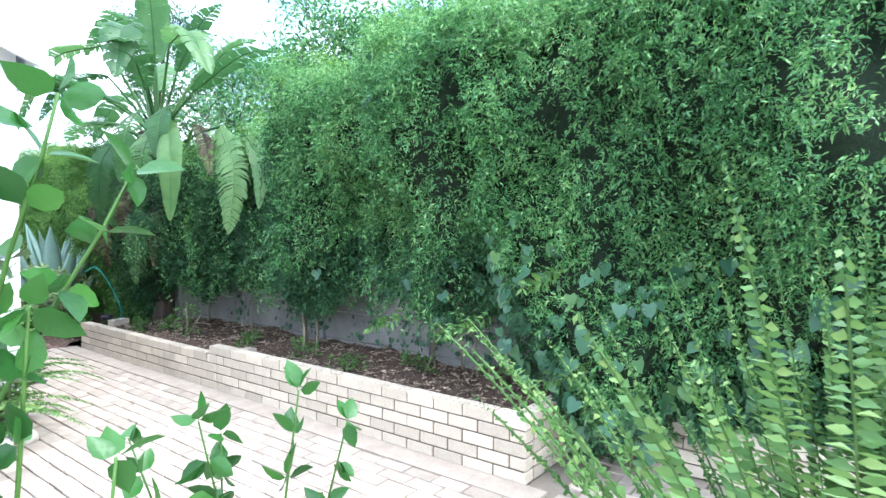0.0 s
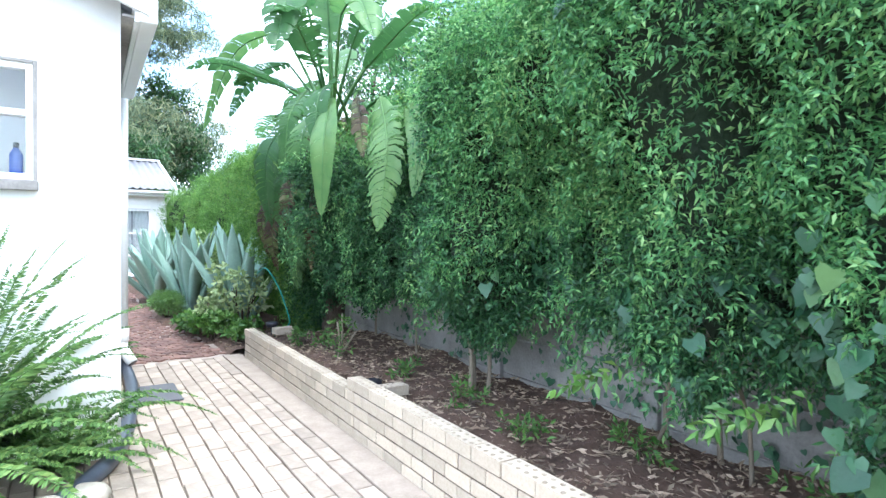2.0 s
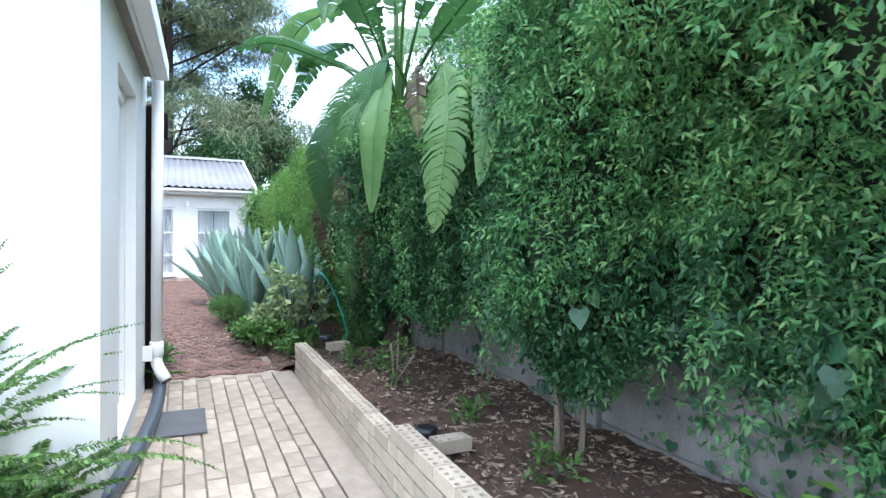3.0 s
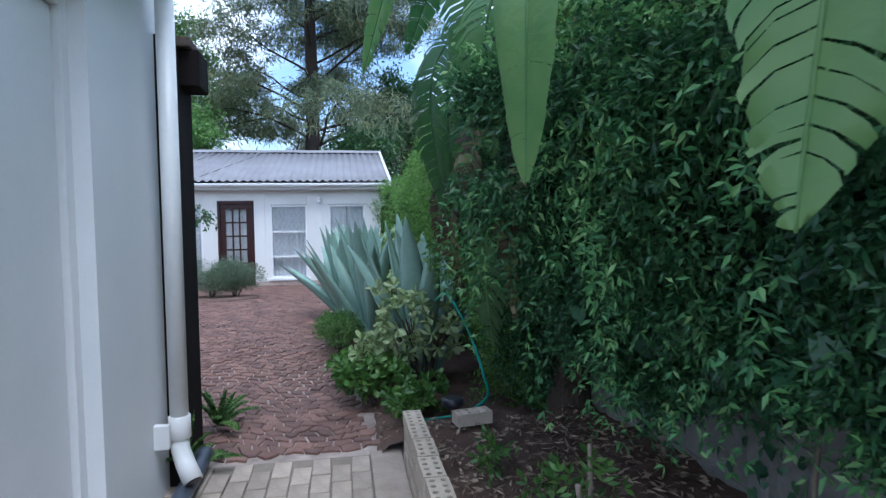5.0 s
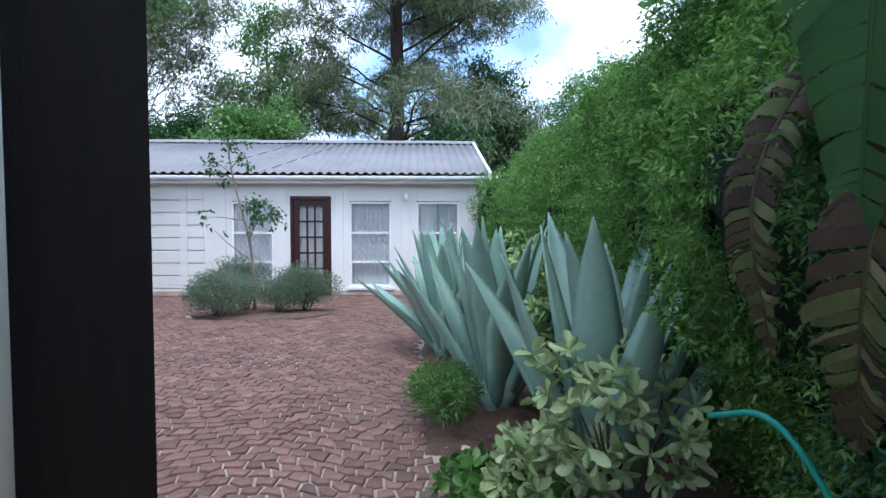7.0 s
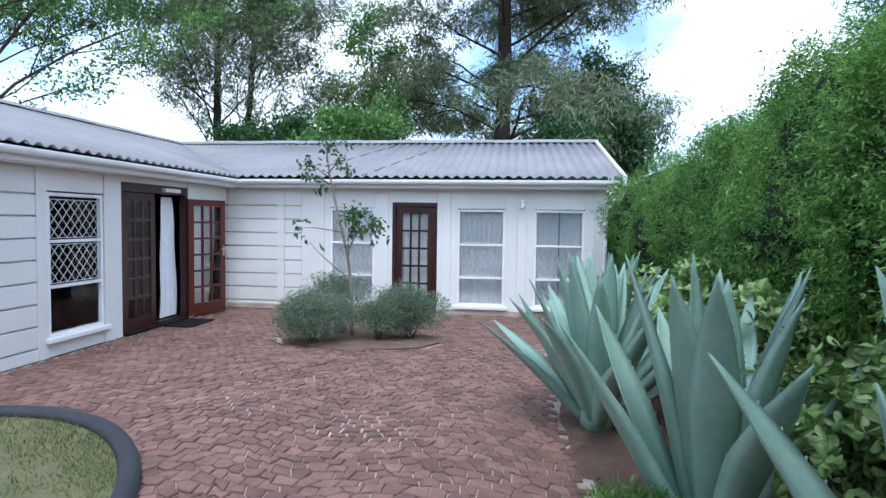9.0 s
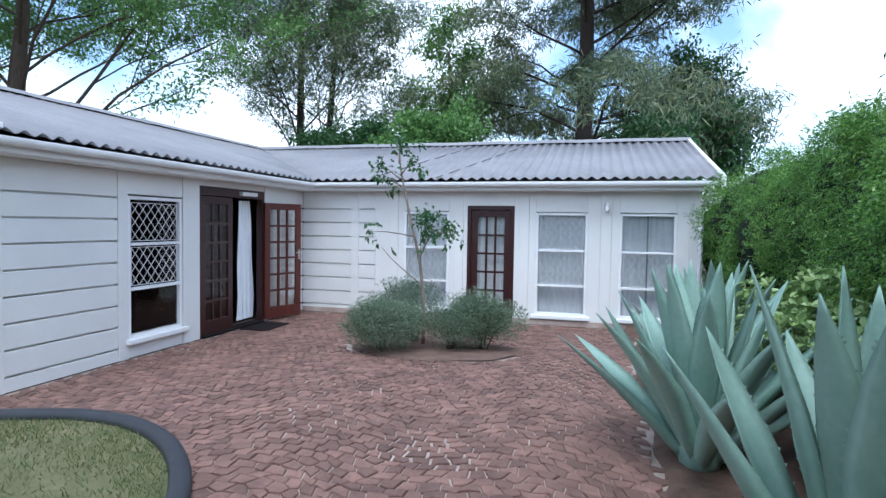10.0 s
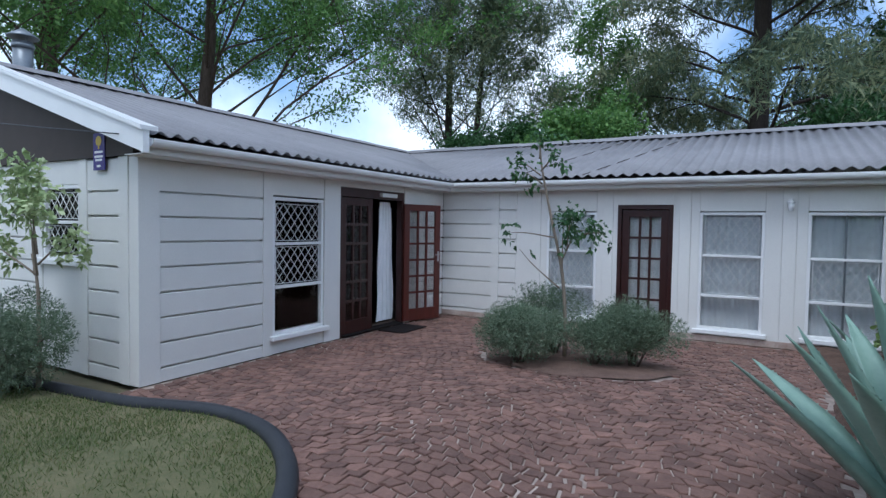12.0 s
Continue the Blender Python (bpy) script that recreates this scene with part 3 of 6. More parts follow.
# fascia, gutters, barge boards
trim = thing("trim_eaves", "white painted fascia boards and gutters", "gutter", kind="structure")
part("fascia", boxes(((EX - 0.10, 12.3, 2.25), (EX - 0.075, EY + 0.1, 2.395)), bev=0.004), M_paint, trim)
part("fascia", boxes(((EX - 0.1, EY + 0.075, 2.25), (4.0, EY + 0.1, 2.395)), bev=0.004), M_paint, trim)


def gutter(p0, p1, r=0.062):
    """A half-round gutter with a rolled lip."""
    p0, p1 = Vector(p0), Vector(p1)
    d = (p1 - p0).normalized()
    s = Vector((d.y, -d.x, 0))
    bb = bmesh.new()
    prof = [(-r, 0.03), (-r, 0.0)] + [(r * math.cos(a), r * math.sin(a)) for a in (math.pi + math.pi * i / 10 for i in range(1, 10))] + [(r, 0.0), (r, 0.012), (r - 0.012, 0.012), (r - 0.012, 0.0)]
    prof += [((r - 0.006) * math.cos(a), (r - 0.006) * math.sin(a)) for a in (2 * math.pi - math.pi * i / 10 for i in range(1, 10))]
    rows = [[bb.verts.new(p + s * u + Vector((0, 0, w))) for u, w in prof] for p in (p0, p1)]
    n = len(prof)
    for k in range(n):
        bb.faces.new((rows[0][k], rows[0][(k + 1) % n], rows[1][(k + 1) % n], rows[1][k]))
    bb.faces.new(rows[0])
    bb.faces.new(rows[1][::-1])
    return bb


part("gutter", gutter((EX, 12.32, 2.365), (EX, EY, 2.365)), M_paint, trim)
part("gutter", gutter((EX, EY, 2.365), (4.02, EY, 2.365)), M_paint, trim)
part("soffit", boxes(((WX + 0.012, 12.3, 2.24), (EX - 0.1, EY + 0.1, 2.252)), ((WX, EY + 0.1, 2.24), (4.0, FY, 2.252))), M_cream, trim)
# sloping barge boards of the gables


def barge(p0, p1, y0, y1, h=0.2):
    bb = bmesh.new()
    q = [(p0[0], p0[1]), (p1[0], p1[1]), (p1[0], p1[1] - h), (p0[0], p0[1] - h)]
    A, B = [bb.verts.new((x, y0, z)) for x, z in q], [bb.verts.new((x, y1, z)) for x, z in q]
    bb.faces.new(A), bb.faces.new(B[::-1])
    for k in range(4):
        bb.faces.new((A[k], B[k], B[(k + 1) % 4], A[(k + 1) % 4]))
    return bb


part("barge_board", barge((EX + 0.06, EZ + 0.01), (RX, RZ + 0.06), 12.22, 12.28), M_paint, trim)
part("barge_board", barge((-9.95, EZ + 0.01), (RX, RZ + 0.06), 12.22, 12.28), M_paint, trim)
part("barge_cap", barge((EX + 0.07, EZ + 0.05), (RX, RZ + 0.1), 12.19, 12.36, 0.04), M_paint, trim)
bb = bmesh.new()
for x0, x1 in ((4.06, 4.12),):
    q = [(EY - 0.03, EZ + 0.03), (RY, RZ + 0.07), (RY, RZ - 0.12), (EY - 0.03, EZ - 0.14)]
    A, B = [bb.verts.new((x0, y, z)) for y, z in q], [bb.verts.new((x1, y, z)) for y, z in q]
    bb.faces.new(A), bb.faces.new(B[::-1])
    for k in range(4):
        bb.faces.new((A[k], B[k], B[(k + 1) % 4], A[(k + 1) % 4]))
part("barge_board", bb, M_paint, trim)
bb = bmesh.new()
q = [(-9.7, TOP), (WX - 0.02, TOP), (WX - 0.02, EZ + 0.06), (RX, RZ - 0.03), (-9.7, EZ + 0.06)]
A, B = [bb.verts.new((x, 12.40, z)) for x, z in q], [bb.verts.new((x, 12.5, z)) for x, z in q]
bb.faces.new(A), bb.faces.new(B[::-1])
for k in range(5):
    bb.faces.new((A[k], B[k], B[(k + 1) % 5], A[(k + 1) % 5]))
wall_gable = solid("wall_gable", bb, M_gable, "dark brown boarded gable above the cream wall", "gable", kind="structure")


# ---------- windows ----------
def window(name, axis, a0, a1, z0, z1, face, label, inside, rows=(0.36, 0.36, 0.28), lattice=(1, 1, 0), curtain=True, sill=True, cross=0.0):
    """A white framed window in three lights, with diamond burglar bars and net curtains. axis: along x or y; inside: which way the room lies."""
    t = thing(name, label, "window", kind="structure")

    def bx(u0, u1, d0, d1, w0, w1):
        d0, d1 = sorted((face + inside * d0, face + inside * d1))
        return ((u0, d0, w0), (u1, d1, w1)) if axis == "x" else ((d0, u0, w0), (d1, u1, w1))
    f = 0.04
    part("window_frame", boxes(bx(a0, a0 + f, 0.005, 0.09, z0, z1), bx(a1 - f, a1, 0.005, 0.09, z0, z1), bx(a0 + f, a1 - f, 0.005, 0.09, z1 - f, z1), bx(a0 + f, a1 - f, 0.005, 0.09, z0, z0 + f), bev=0.004), M_paint, t)
    zz, h = z1 - f, z1 - z0 - 2 * f
    for i, r in enumerate(rows):
        top, bot = zz, zz - h * r
        if i < len(rows) - 1:
            part("transom", boxes(bx(a0 + f, a1 - f, -0.006, 0.07, bot - 0.018, bot + 0.018), bev=0.004), M_paint, t)
        g = part("pane", boxes(bx(a0 + f, a1 - f, 0.045, 0.049, bot + 0.018, top - 0.0)), M_glass, t)
        g.visible_shadow = False
        if lattice[i]:
            bars, w, hh = [], a1 - a0 - 2 * f - 0.06, top - bot - 0.08
            n = max(3, round(w / 0.125))
            m_ = max(2, round(hh / 0.17))
            u0, v0 = a0 + f + 0.03, bot + 0.04

            def p3(u, v):
                d = face + inside * 0.03
                return (u, d, v) if axis == "x" else (d, u, v)
            for k in range(-m_, n):
                for sgn in (1, -1):
                    ua, ub, va, vb = k / n, (k + m_) / n, 0.0, 1.0
                    if ua < 0:
                        va, ua = -ua * n / m_, 0.0
                    if ub > 1:
                        vb, ub = va + (1 - ua) * n / m_, 1.0
                    if sgn < 0:
                        ua, ub = 1 - ua, 1 - ub
                    if abs(vb - va) > 0.05:
                        bars.append(([p3(u0 + w * ua, v0 + hh * va), p3(u0 + w * ub, v0 + hh * vb)], 0.0043))
            bars += [([p3(u0, v0), p3(u0 + w, v0)], 0.005), ([p3(u0, v0 + hh), p3(u0 + w, v0 + hh)], 0.005), ([p3(u0, v0), p3(u0, v0 + hh)], 0.005), ([p3(u0 + w, v0), p3(u0 + w, v0 + hh)], 0.005)]
            part("burglar_bars", tubes(*bars, sides=4), M_paint, t)
        zz = bot
    if cross:
        part("mullion", boxes(bx(cross - 0.012, cross + 0.012, 0.02, 0.07, z0 + f, z1 - f), bev=0.003), M_metal, t)
    if sill:
        part("window_sill", boxes(bx(a0 - 0.06, a1 + 0.06, -0.07, 0.03, z0 - 0.06, z0 + 0.0), bev=0.008), M_paint, t)
    return t


def curtain(name, axis, a0, a1, z0, z1, depth, label, waves=9, gather=0.0, mat=None, deep=0.02):
    """A hanging net curtain with soft folds."""
    n, rowsn = waves * 8, 10
    V, F = [], []
    for j in range(rowsn + 1):
        z = z0 + (z1 - z0) * j / rowsn
        g = gather * (1 - j / rowsn) ** 0.6
        for i in range(n + 1):
            u = i / n
            uu = a0 + (a1 - a0) * (0.5 + (u - 0.5) * (1 - g))
            d = depth + deep * math.sin(u * waves * 2 * math.pi + 0.6 * math.sin(j * 0.5)) * (1 - 0.3 * j / rowsn) + 0.5 * deep * math.sin(u * 31 + j)
            V.append((uu, d, z) if axis == "x" else (d, uu, z))
    for j in range(rowsn):
        for i in range(n):
            a = j * (n + 1) + i
            F.append((a, a + 1, a + n + 2, a + n + 1))
    return solid(name, raw_mesh(name, V, F, 4, mat or M_curtain, True), mat or M_curtain, label, "curtain")


window("window_1", "y", 14.16, 15.07, 0.235, 1.95, WX, "tall white window with diamond bars, dark room inside", -1, rows=(0.33, 0.33, 0.34))
window("window_2", "x", W2[0], W2[1], 0.17, 1.885, FY, "white window with diamond bars and net curtains", 1)
window("window_3", "x", W3[0], W3[1], 0.17, 1.885, FY, "white window with diamond bars and net curtains", 1)
window("window_4", "x", W4[0], W4[1], 0.17, 1.885, FY, "wide white window reflecting trees, net curtains inside", 1, lattice=(0, 1, 0), cross=3.06)
window("window_5", "x", -4.85, -4.1, 1.2, 2.0, 12.43, "small white window beside the young tree", 1, rows=(0.5, 0.5), lattice=(1, 1))
for a, c in (W2, W3, W4):
    curtain("net_curtain", "x", a + 0.02, c - 0.02, 0.16, 1.9, FY + 0.125, "white net curtain hanging behind the window", mat=M_net, deep=0.01)
curtain("net_curtain", "y", 14.88, 15.10, 0.2, 1.95, WX - 0.26, "white curtain drawn to one side", 4)


# ---------- glazed doors ----------
def glazed_leaf(t, w, h, mat, cols=3, rowsn=6, handle=True, lab=""):
    """A timber leaf with small panes, in its own x (width) and z, hinge at x=0. Returns nothing: parts go under t."""
    st, rl, bt, th = 0.112, 0.11, 0.2, 0.04
    leaf = part("leaf", boxes(((0, 0, 0), (st, th, h)), ((w - st, 0, 0), (w, th, h)), ((st, 0, h - rl), (w - st, th, h)), ((st, 0, 0), (w - st, th, bt)), bev=0.004), mat, t, lab)
    gw, gh = (w - 2 * st) / cols, (h - rl - bt) / rowsn
    bars = [((st + gw * i - 0.018, 0.004, bt), (st + gw * i + 0.018, th - 0.004, h - rl)) for i in range(1, cols)]
    bars += [((st, 0.006, bt + gh * j - 0.018), (w - st, th - 0.006, bt + gh * j + 0.018)) for j in range(1, rowsn)]
    for lo, hi in bars:
        part("glazing_bar", boxes((lo, hi), bev=0.003), mat, leaf)
    for i in range(cols):
        for j in range(rowsn):
            g = part("pane", boxes(((st + gw * i + 0.006, 0.018, bt + gh * j + 0.006), (st + gw * (i + 1) - 0.006, 0.022, bt + gh * (j + 1) - 0.006))), M_glass, leaf)
            g.visible_shadow = False
    if handle:
        hb = boxes(((w - 0.062, -0.008, 0.98), (w - 0.03, 0.0, 1.16)), bev=0.003)
        bm_tube(hb, [(w - 0.046, 0, 1.1), (w - 0.046, -0.05, 1.1), (w - 0.15, -0.05, 1.1)], 0.009, 8)
        part("door_handle", hb, M_chrome, leaf, "steel lever handle")
    return leaf


door_2 = thing("door_2", "closed dark mahogany glazed door with fifteen panes", "door", kind="structure")
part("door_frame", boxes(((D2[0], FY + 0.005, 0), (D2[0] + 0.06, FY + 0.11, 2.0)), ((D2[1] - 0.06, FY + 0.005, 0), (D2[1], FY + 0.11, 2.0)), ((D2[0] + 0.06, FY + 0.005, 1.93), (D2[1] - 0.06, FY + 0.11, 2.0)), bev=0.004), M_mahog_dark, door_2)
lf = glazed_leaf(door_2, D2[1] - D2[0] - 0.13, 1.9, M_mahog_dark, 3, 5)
lf.matrix_basis = pose(D2[1] - 0.065, FY + 0.075, 0.02, 0, 0, 180)
curtain("net_curtain", "x", D2[0] + 0.06, D2[1] - 0.06, 0.05, 1.95, FY + 0.14, "white net curtain behind the glazed door", 8, deep=0.01)

door_1 = thing("door_1", "mahogany double door with many panes, one leaf folded open", "door", kind="structure")
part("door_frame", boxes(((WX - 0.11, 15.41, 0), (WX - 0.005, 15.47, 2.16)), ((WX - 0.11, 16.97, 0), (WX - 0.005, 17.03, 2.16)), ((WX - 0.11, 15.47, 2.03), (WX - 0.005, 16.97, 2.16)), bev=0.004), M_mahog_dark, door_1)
# The closed leaf takes the darker mahogany, its shade put into the colour.
lf = glazed_leaf(door_1, 0.74, 2.0, M_mahog_dark, 3, 6, False, "closed leaf, shade put into its darker colour")
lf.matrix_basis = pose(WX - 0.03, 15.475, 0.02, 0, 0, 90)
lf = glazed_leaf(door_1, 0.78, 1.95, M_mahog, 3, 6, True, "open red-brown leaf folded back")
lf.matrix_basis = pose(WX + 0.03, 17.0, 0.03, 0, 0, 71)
part("transom_box", boxes(((WX - 0.01, 16.35, 2.06), (WX + 0.06, 16.75, 2.12)), bev=0.008), M_paint, door_1, "white box above the doorway")
part("threshold", boxes(((WX - 0.14, 15.47, 0.0), (WX + 0.05, 16.97, 0.03)), bev=0.006), M_darkwood, door_1)
curtain("door_curtain", "y", 16.66, 16.95, 0.06, 2.0, WX - 0.22, "white curtain draped inside the open doorway", 4, -0.6)
solid("door_mat", boxes(((WX + 0.1, 16.2, 0.002), (WX + 0.55, 16.9, 0.02)), bev=0.004), M_darkwood, "small dark doormat outside the open doorway", "mat")

# ---------- house beside the path ----------
HX, HY, HE = 1.92, 5.38, 7.88
hw = thing("wall_near_house", "white plastered house wall beside the path", "wall", kind="structure")
part("front_panel", boxes(((-6, HY, 0), (0.62, HY + 0.22, 2.9)), ((0.62, HY, 0), (1.48, HY + 0.22, 1.72)), ((0.62, HY, 2.4), (1.48, HY + 0.22, 2.9)), ((1.48, HY, 0), (HX, HY + 0.22, 2.9)), bev=0.0), M_white, hw)
part("side_panel", boxes(((HX - 0.22, HY + 0.22, 0), (HX, 6.02, 2.78)), ((HX - 0.22, 6.02, 2.42), (HX, 7.03, 2.78)), ((HX - 0.22, 6.02, 0), (HX, 7.03, 0.14)), ((HX - 0.22, 7.03, 0), (HX, HE, 2.78))), M_white, hw)
part("back_panel", boxes(((-6, HE - 0.2, 0), (HX - 0.22, HE, 2.78)), ((-6, HY + 0.22, 0), (-5.8, HE - 0.2, 2.78))), M_white, hw)
bb = bmesh.new()
q = [(HX, 2.75), (-6, 2.75), (-6, 2.8), (-2.0, 4.15), (HX, 2.79)]
A, B = [bb.verts.new((x, HY + 0.002, z)) for x, z in q], [bb.verts.new((x, HY + 0.2, z)) for x, z in q]
bb.faces.new(A), bb.faces.new(B[::-1])
for k in range(5):
    bb.faces.new((A[k], B[k], B[(k + 1) % 5], A[(k + 1) % 5]))
part("gable_panel", bb, M_white, hw)
# tall recessed white door in the side wall
door_3 = thing("door_3", "plain white flush door set deep in the side wall", "door", kind="structure")
part("door_frame", boxes(((HX - 0.16, 6.02, 0.14), (HX - 0.07, 6.08, 2.42)), ((HX - 0.16, 6.97, 0.14), (HX - 0.07, 7.03, 2.42)), ((HX - 0.16, 6.08, 2.34), (HX - 0.07, 6.97, 2.42)), bev=0.004), M_paint, door_3)
part("leaf", boxes(((HX - 0.14, 6.085, 0.15), (HX - 0.1, 6.965, 2.335)), bev=0.004), M_paint, door_3)
# roof of the near house
nroof = thing("roof_near_house", "roof with white barge board and deep gutter", "roof", kind="structure")
corrugated("sheet", HY - 0.2, 7.62, lambda y: ((2.05, y, 2.86), (-2.0, y, 4.33)), nroof)
corrugated("sheet", HY - 0.2, 7.62, lambda y: ((-6.3, y, 2.8), (-2.0, y, 4.33)), nroof)
part("barge_board", barge((2.06, 2.88), (-2.0, 4.36), HY - 0.24, HY - 0.2, 0.16), M_paint, nroof)
part("fascia", boxes(((1.985, HY - 0.2, 2.68), (2.01, 7.6, 2.84)), bev=0.004), M_paint, nroof)
part("soffit", boxes(((HX, HY - 0.2, 2.7), (1.985, 7.6, 2.715))), M_concrete, nroof)
part("gutter", boxes(((2.01, HY - 0.22, 2.68), (2.11, 7.6, 2.83)), bev=0.012), M_paint, nroof, "deep white box gutter")
# downpipe with socket, shoe and bracket
dp = thing("downpipe", "white plastic downpipe with a cut shoe at the wall", "downpipe")
PX, PY = 2.09, 7.5
part("pipe", tubes(([(PX, PY, 0.42), (PX, PY, 2.75)], 0.047), sides=20), M_pvc, dp)
part("socket", tubes(([(PX, PY, 0.33), (PX, PY, 0.335), (PX, PY, 0.45), (PX, PY, 0.455)], [0.052, 0.057, 0.057, 0.052]), sides=20), M_pvc, dp)
part("shoe", tubes(([(PX, PY, 0.34), (PX, PY, 0.27), (PX + 0.03, PY - 0.03, 0.2), (PX + 0.08, PY - 0.08, 0.12)], [0.047, 0.048, 0.05, 0.052]), sides=16), M_pvc, dp)
# Black disc on the closed end, standing in for the shade inside the pipe.
part("shoe_shade_disc", tubes(([(PX + 0.079, PY - 0.079, 0.122), (PX + 0.083, PY - 0.083, 0.116)], 0.042), sides=16), M_black, dp)
part("bracket", boxes(((HX + 0.06, PY - 0.09, 0.3), (PX - 0.03, PY - 0.05, 0.43)), bev=0.006), M_pvc, dp)
# dark timber post and beam at the end of the house
post = thing("timber_post", "black-brown timber post with a rough beam end", "post")
part("shaft", boxes(((1.80, 7.63, 0), (2.05, 8.16, 2.5)), bev=0.008), M_darkwood, post)
part("beam", boxes(((0.6, 7.9, 2.28), (2.16, 8.14, 2.5)), bev=0.012), M_darkwood, post)
part("thatch_edge", boxes(((0.6, 7.85, 2.5), (2.12, 8.2, 2.56)), bev=0.01), M_bark, post)
# kitchen window
kw = window("window_6", "x", 0.62, 1.48, 1.72, 2.4, HY, "white casement window with things on its sill", 1, rows=(0.42, 0.58), lattice=(0, 0), sill=False)
part("window_sill", boxes(((0.55, HY - 0.07, 1.66), (1.5, HY + 0.02, 1.72)), bev=0.006), M_concrete, kw, "grey sloping sill")
part("reveal", boxes(((1.475, HY - 0.006, 1.72), (1.495, HY + 0.004, 2.415)), ((0.6, HY - 0.006, 2.395), (1.475, HY + 0.004, 2.415)), bev=0.003), M_concrete, kw)
bt = thing("bottle", "blue plastic bottle standing inside the window", "bottle", m=pose(1.38, HY + 0.16, 1.76))
part("body", tubes(([(0, 0, 0), (0, 0, 0.01), (0, 0, 0.12), (0, 0, 0.16)], [0.03, 0.035, 0.035, 0.014]), sides=14), M_bottle, bt)
part("cap", tubes(([(0, 0, 0.16), (0, 0, 0.19)], 0.015), sides=12), M_black, bt)
solid("sill_shelf", boxes(((0.62, HY + 0.1, 1.7), (1.51, HY + 0.28, 1.76))), M_paint, "white shelf inside the window", "shelf")
# White wall added just behind the glass so that the window looks bright.
solid("wall_bright_backing", boxes(((0.3, HY + 0.6, 0.5), (1.7, HY + 0.65, 2.75))), M_curtain, "white backing wall added close behind the glass for brightness", "wall", kind="structure")
solid("foot_mat", boxes(((2.12, 6.27, 0.012), (2.455, 6.84, 0.026)), bev=0.004), M_mat, "flat grey rubber mat on the pavers", "mat")
b = bmesh.new()
bm_tube(b, curve_pts([(2.13, 7.85, 0.1), (2.12, 7.5, 0.06), (2.115, 7.0, 0.06), (2.09, 6.5, 0.06), (2.03, 5.95, 0.055), (1.94, 5.35, 0.055), (1.80, 4.9, 0.055), (1.5, 4.45, 0.05), (1.0, 4.2, 0.04)], 50), 0.05, 12)
solid("drain_hose", b, M_bluepipe, "thick slate-blue flexible hose lying on the pavers", "hose")
# the near house stands slightly turned
TURN = Matrix.Translation((1.92, 5.2, 0)) @ pose(0, 0, 0, 0, 0, -1.72) @ Matrix.Translation((-1.92, -5.38, 0))
for o in (hw, door_3, nroof, kw, bt, bpy.data.objects["sill_shelf"], bpy.data.objects["wall_bright_backing"]):
    o.matrix_basis = TURN @ o.matrix_basis
# lantern on the facade
lt = thing("wall_lantern", "small white wall lantern under the eaves", "lantern", m=pose(2.42, FY - 0.012, 1.93))
part("backplate", boxes(((-0.03, -0.012, 0.0), (0.03, 0.0, 0.14)), bev=0.004), M_paint, lt)
part("arm", tubes(([(0, -0.01, 0.07), (0, -0.06, 0.1), (0, -0.09, 0.1)], 0.008), sides=6), M_paint, lt)
part("lamp_glass", tubes(([(0, -0.09, -0.03), (0, -0.09, 0.08)], [0.028, 0.045]), sides=6), M_curtain, lt)
part("cap", tubes(([(0, -0.09, 0.08), (0, -0.09, 0.1), (0, -0.09, 0.14)], [0.056, 0.05, 0.01]), sides=6), M_paint, lt)
# downpipe at the facade's end
dq = thing("downpipe", "thin white downpipe at the end of the facade gutter", "downpipe")
part("swan_neck", tubes((curve_pts([(3.93, EY, 2.32), (3.93, EY, 2.24), (3.88, EY + 0.16, 2.12), (3.84, FY - 0.05, 2.02)], 14), 0.032), sides=12), M_pvc, dq)
part("pipe", tubes(([(3.84, FY - 0.05, 2.03), (3.84, FY - 0.05, 0.02)], 0.032), sides=12), M_pvc, dq)
# sign on the gable
sg = thing("security_sign", "purple sign board with yellow emblem on the gable", "sign", m=pose(-3.66, 12.40, 2.3))
part("board", boxes(((-0.1, -0.012, -0.17), (0.1, 0.0, 0.2)), bev=0.003), M_purple, sg)
part("emblem", tubes(([(0, -0.0125, 0.12), (0, -0.015, 0.12)], 0.05), sides=20), M_yellow, sg)
part("emblem_point", boxes(((-0.012, -0.015, 0.04), (0.012, -0.0125, 0.08))), M_yellow, sg)
for w, z in ((0.07, 0.01), (0.075, -0.035), (0.06, -0.07), (0.03, -0.13)):
    part("text_bar", boxes(((-w, -0.015, z - 0.011), (w, -0.0125, z + 0.011))), M_print, sg)
# flue
fl = thing("roof_flue", "galvanised flue pipe with a conical cowl on the roof", "flue", m=pose(-6.75, 13.1, 3.3))
part("pipe", tubes(([(0, 0, 0), (0, 0, 0.75)], 0.12), sides=20), M_metal, fl)
part("collar", tubes(([(0, 0, 0.66), (0, 0, 0.72)], 0.135), sides=20), M_metal, fl)
part("cowl", tubes(([(0, 0, 0.8), (0, 0, 0.82), (0, 0, 0.93)], [0.19, 0.19, 0.02]), sides=20), M_metal, fl)
for x in (0.1, -0.1):
    part("strut", tubes(([(x, 0, 0.7), (x, 0, 0.82)], 0.008), sides=5), M_metal, fl)
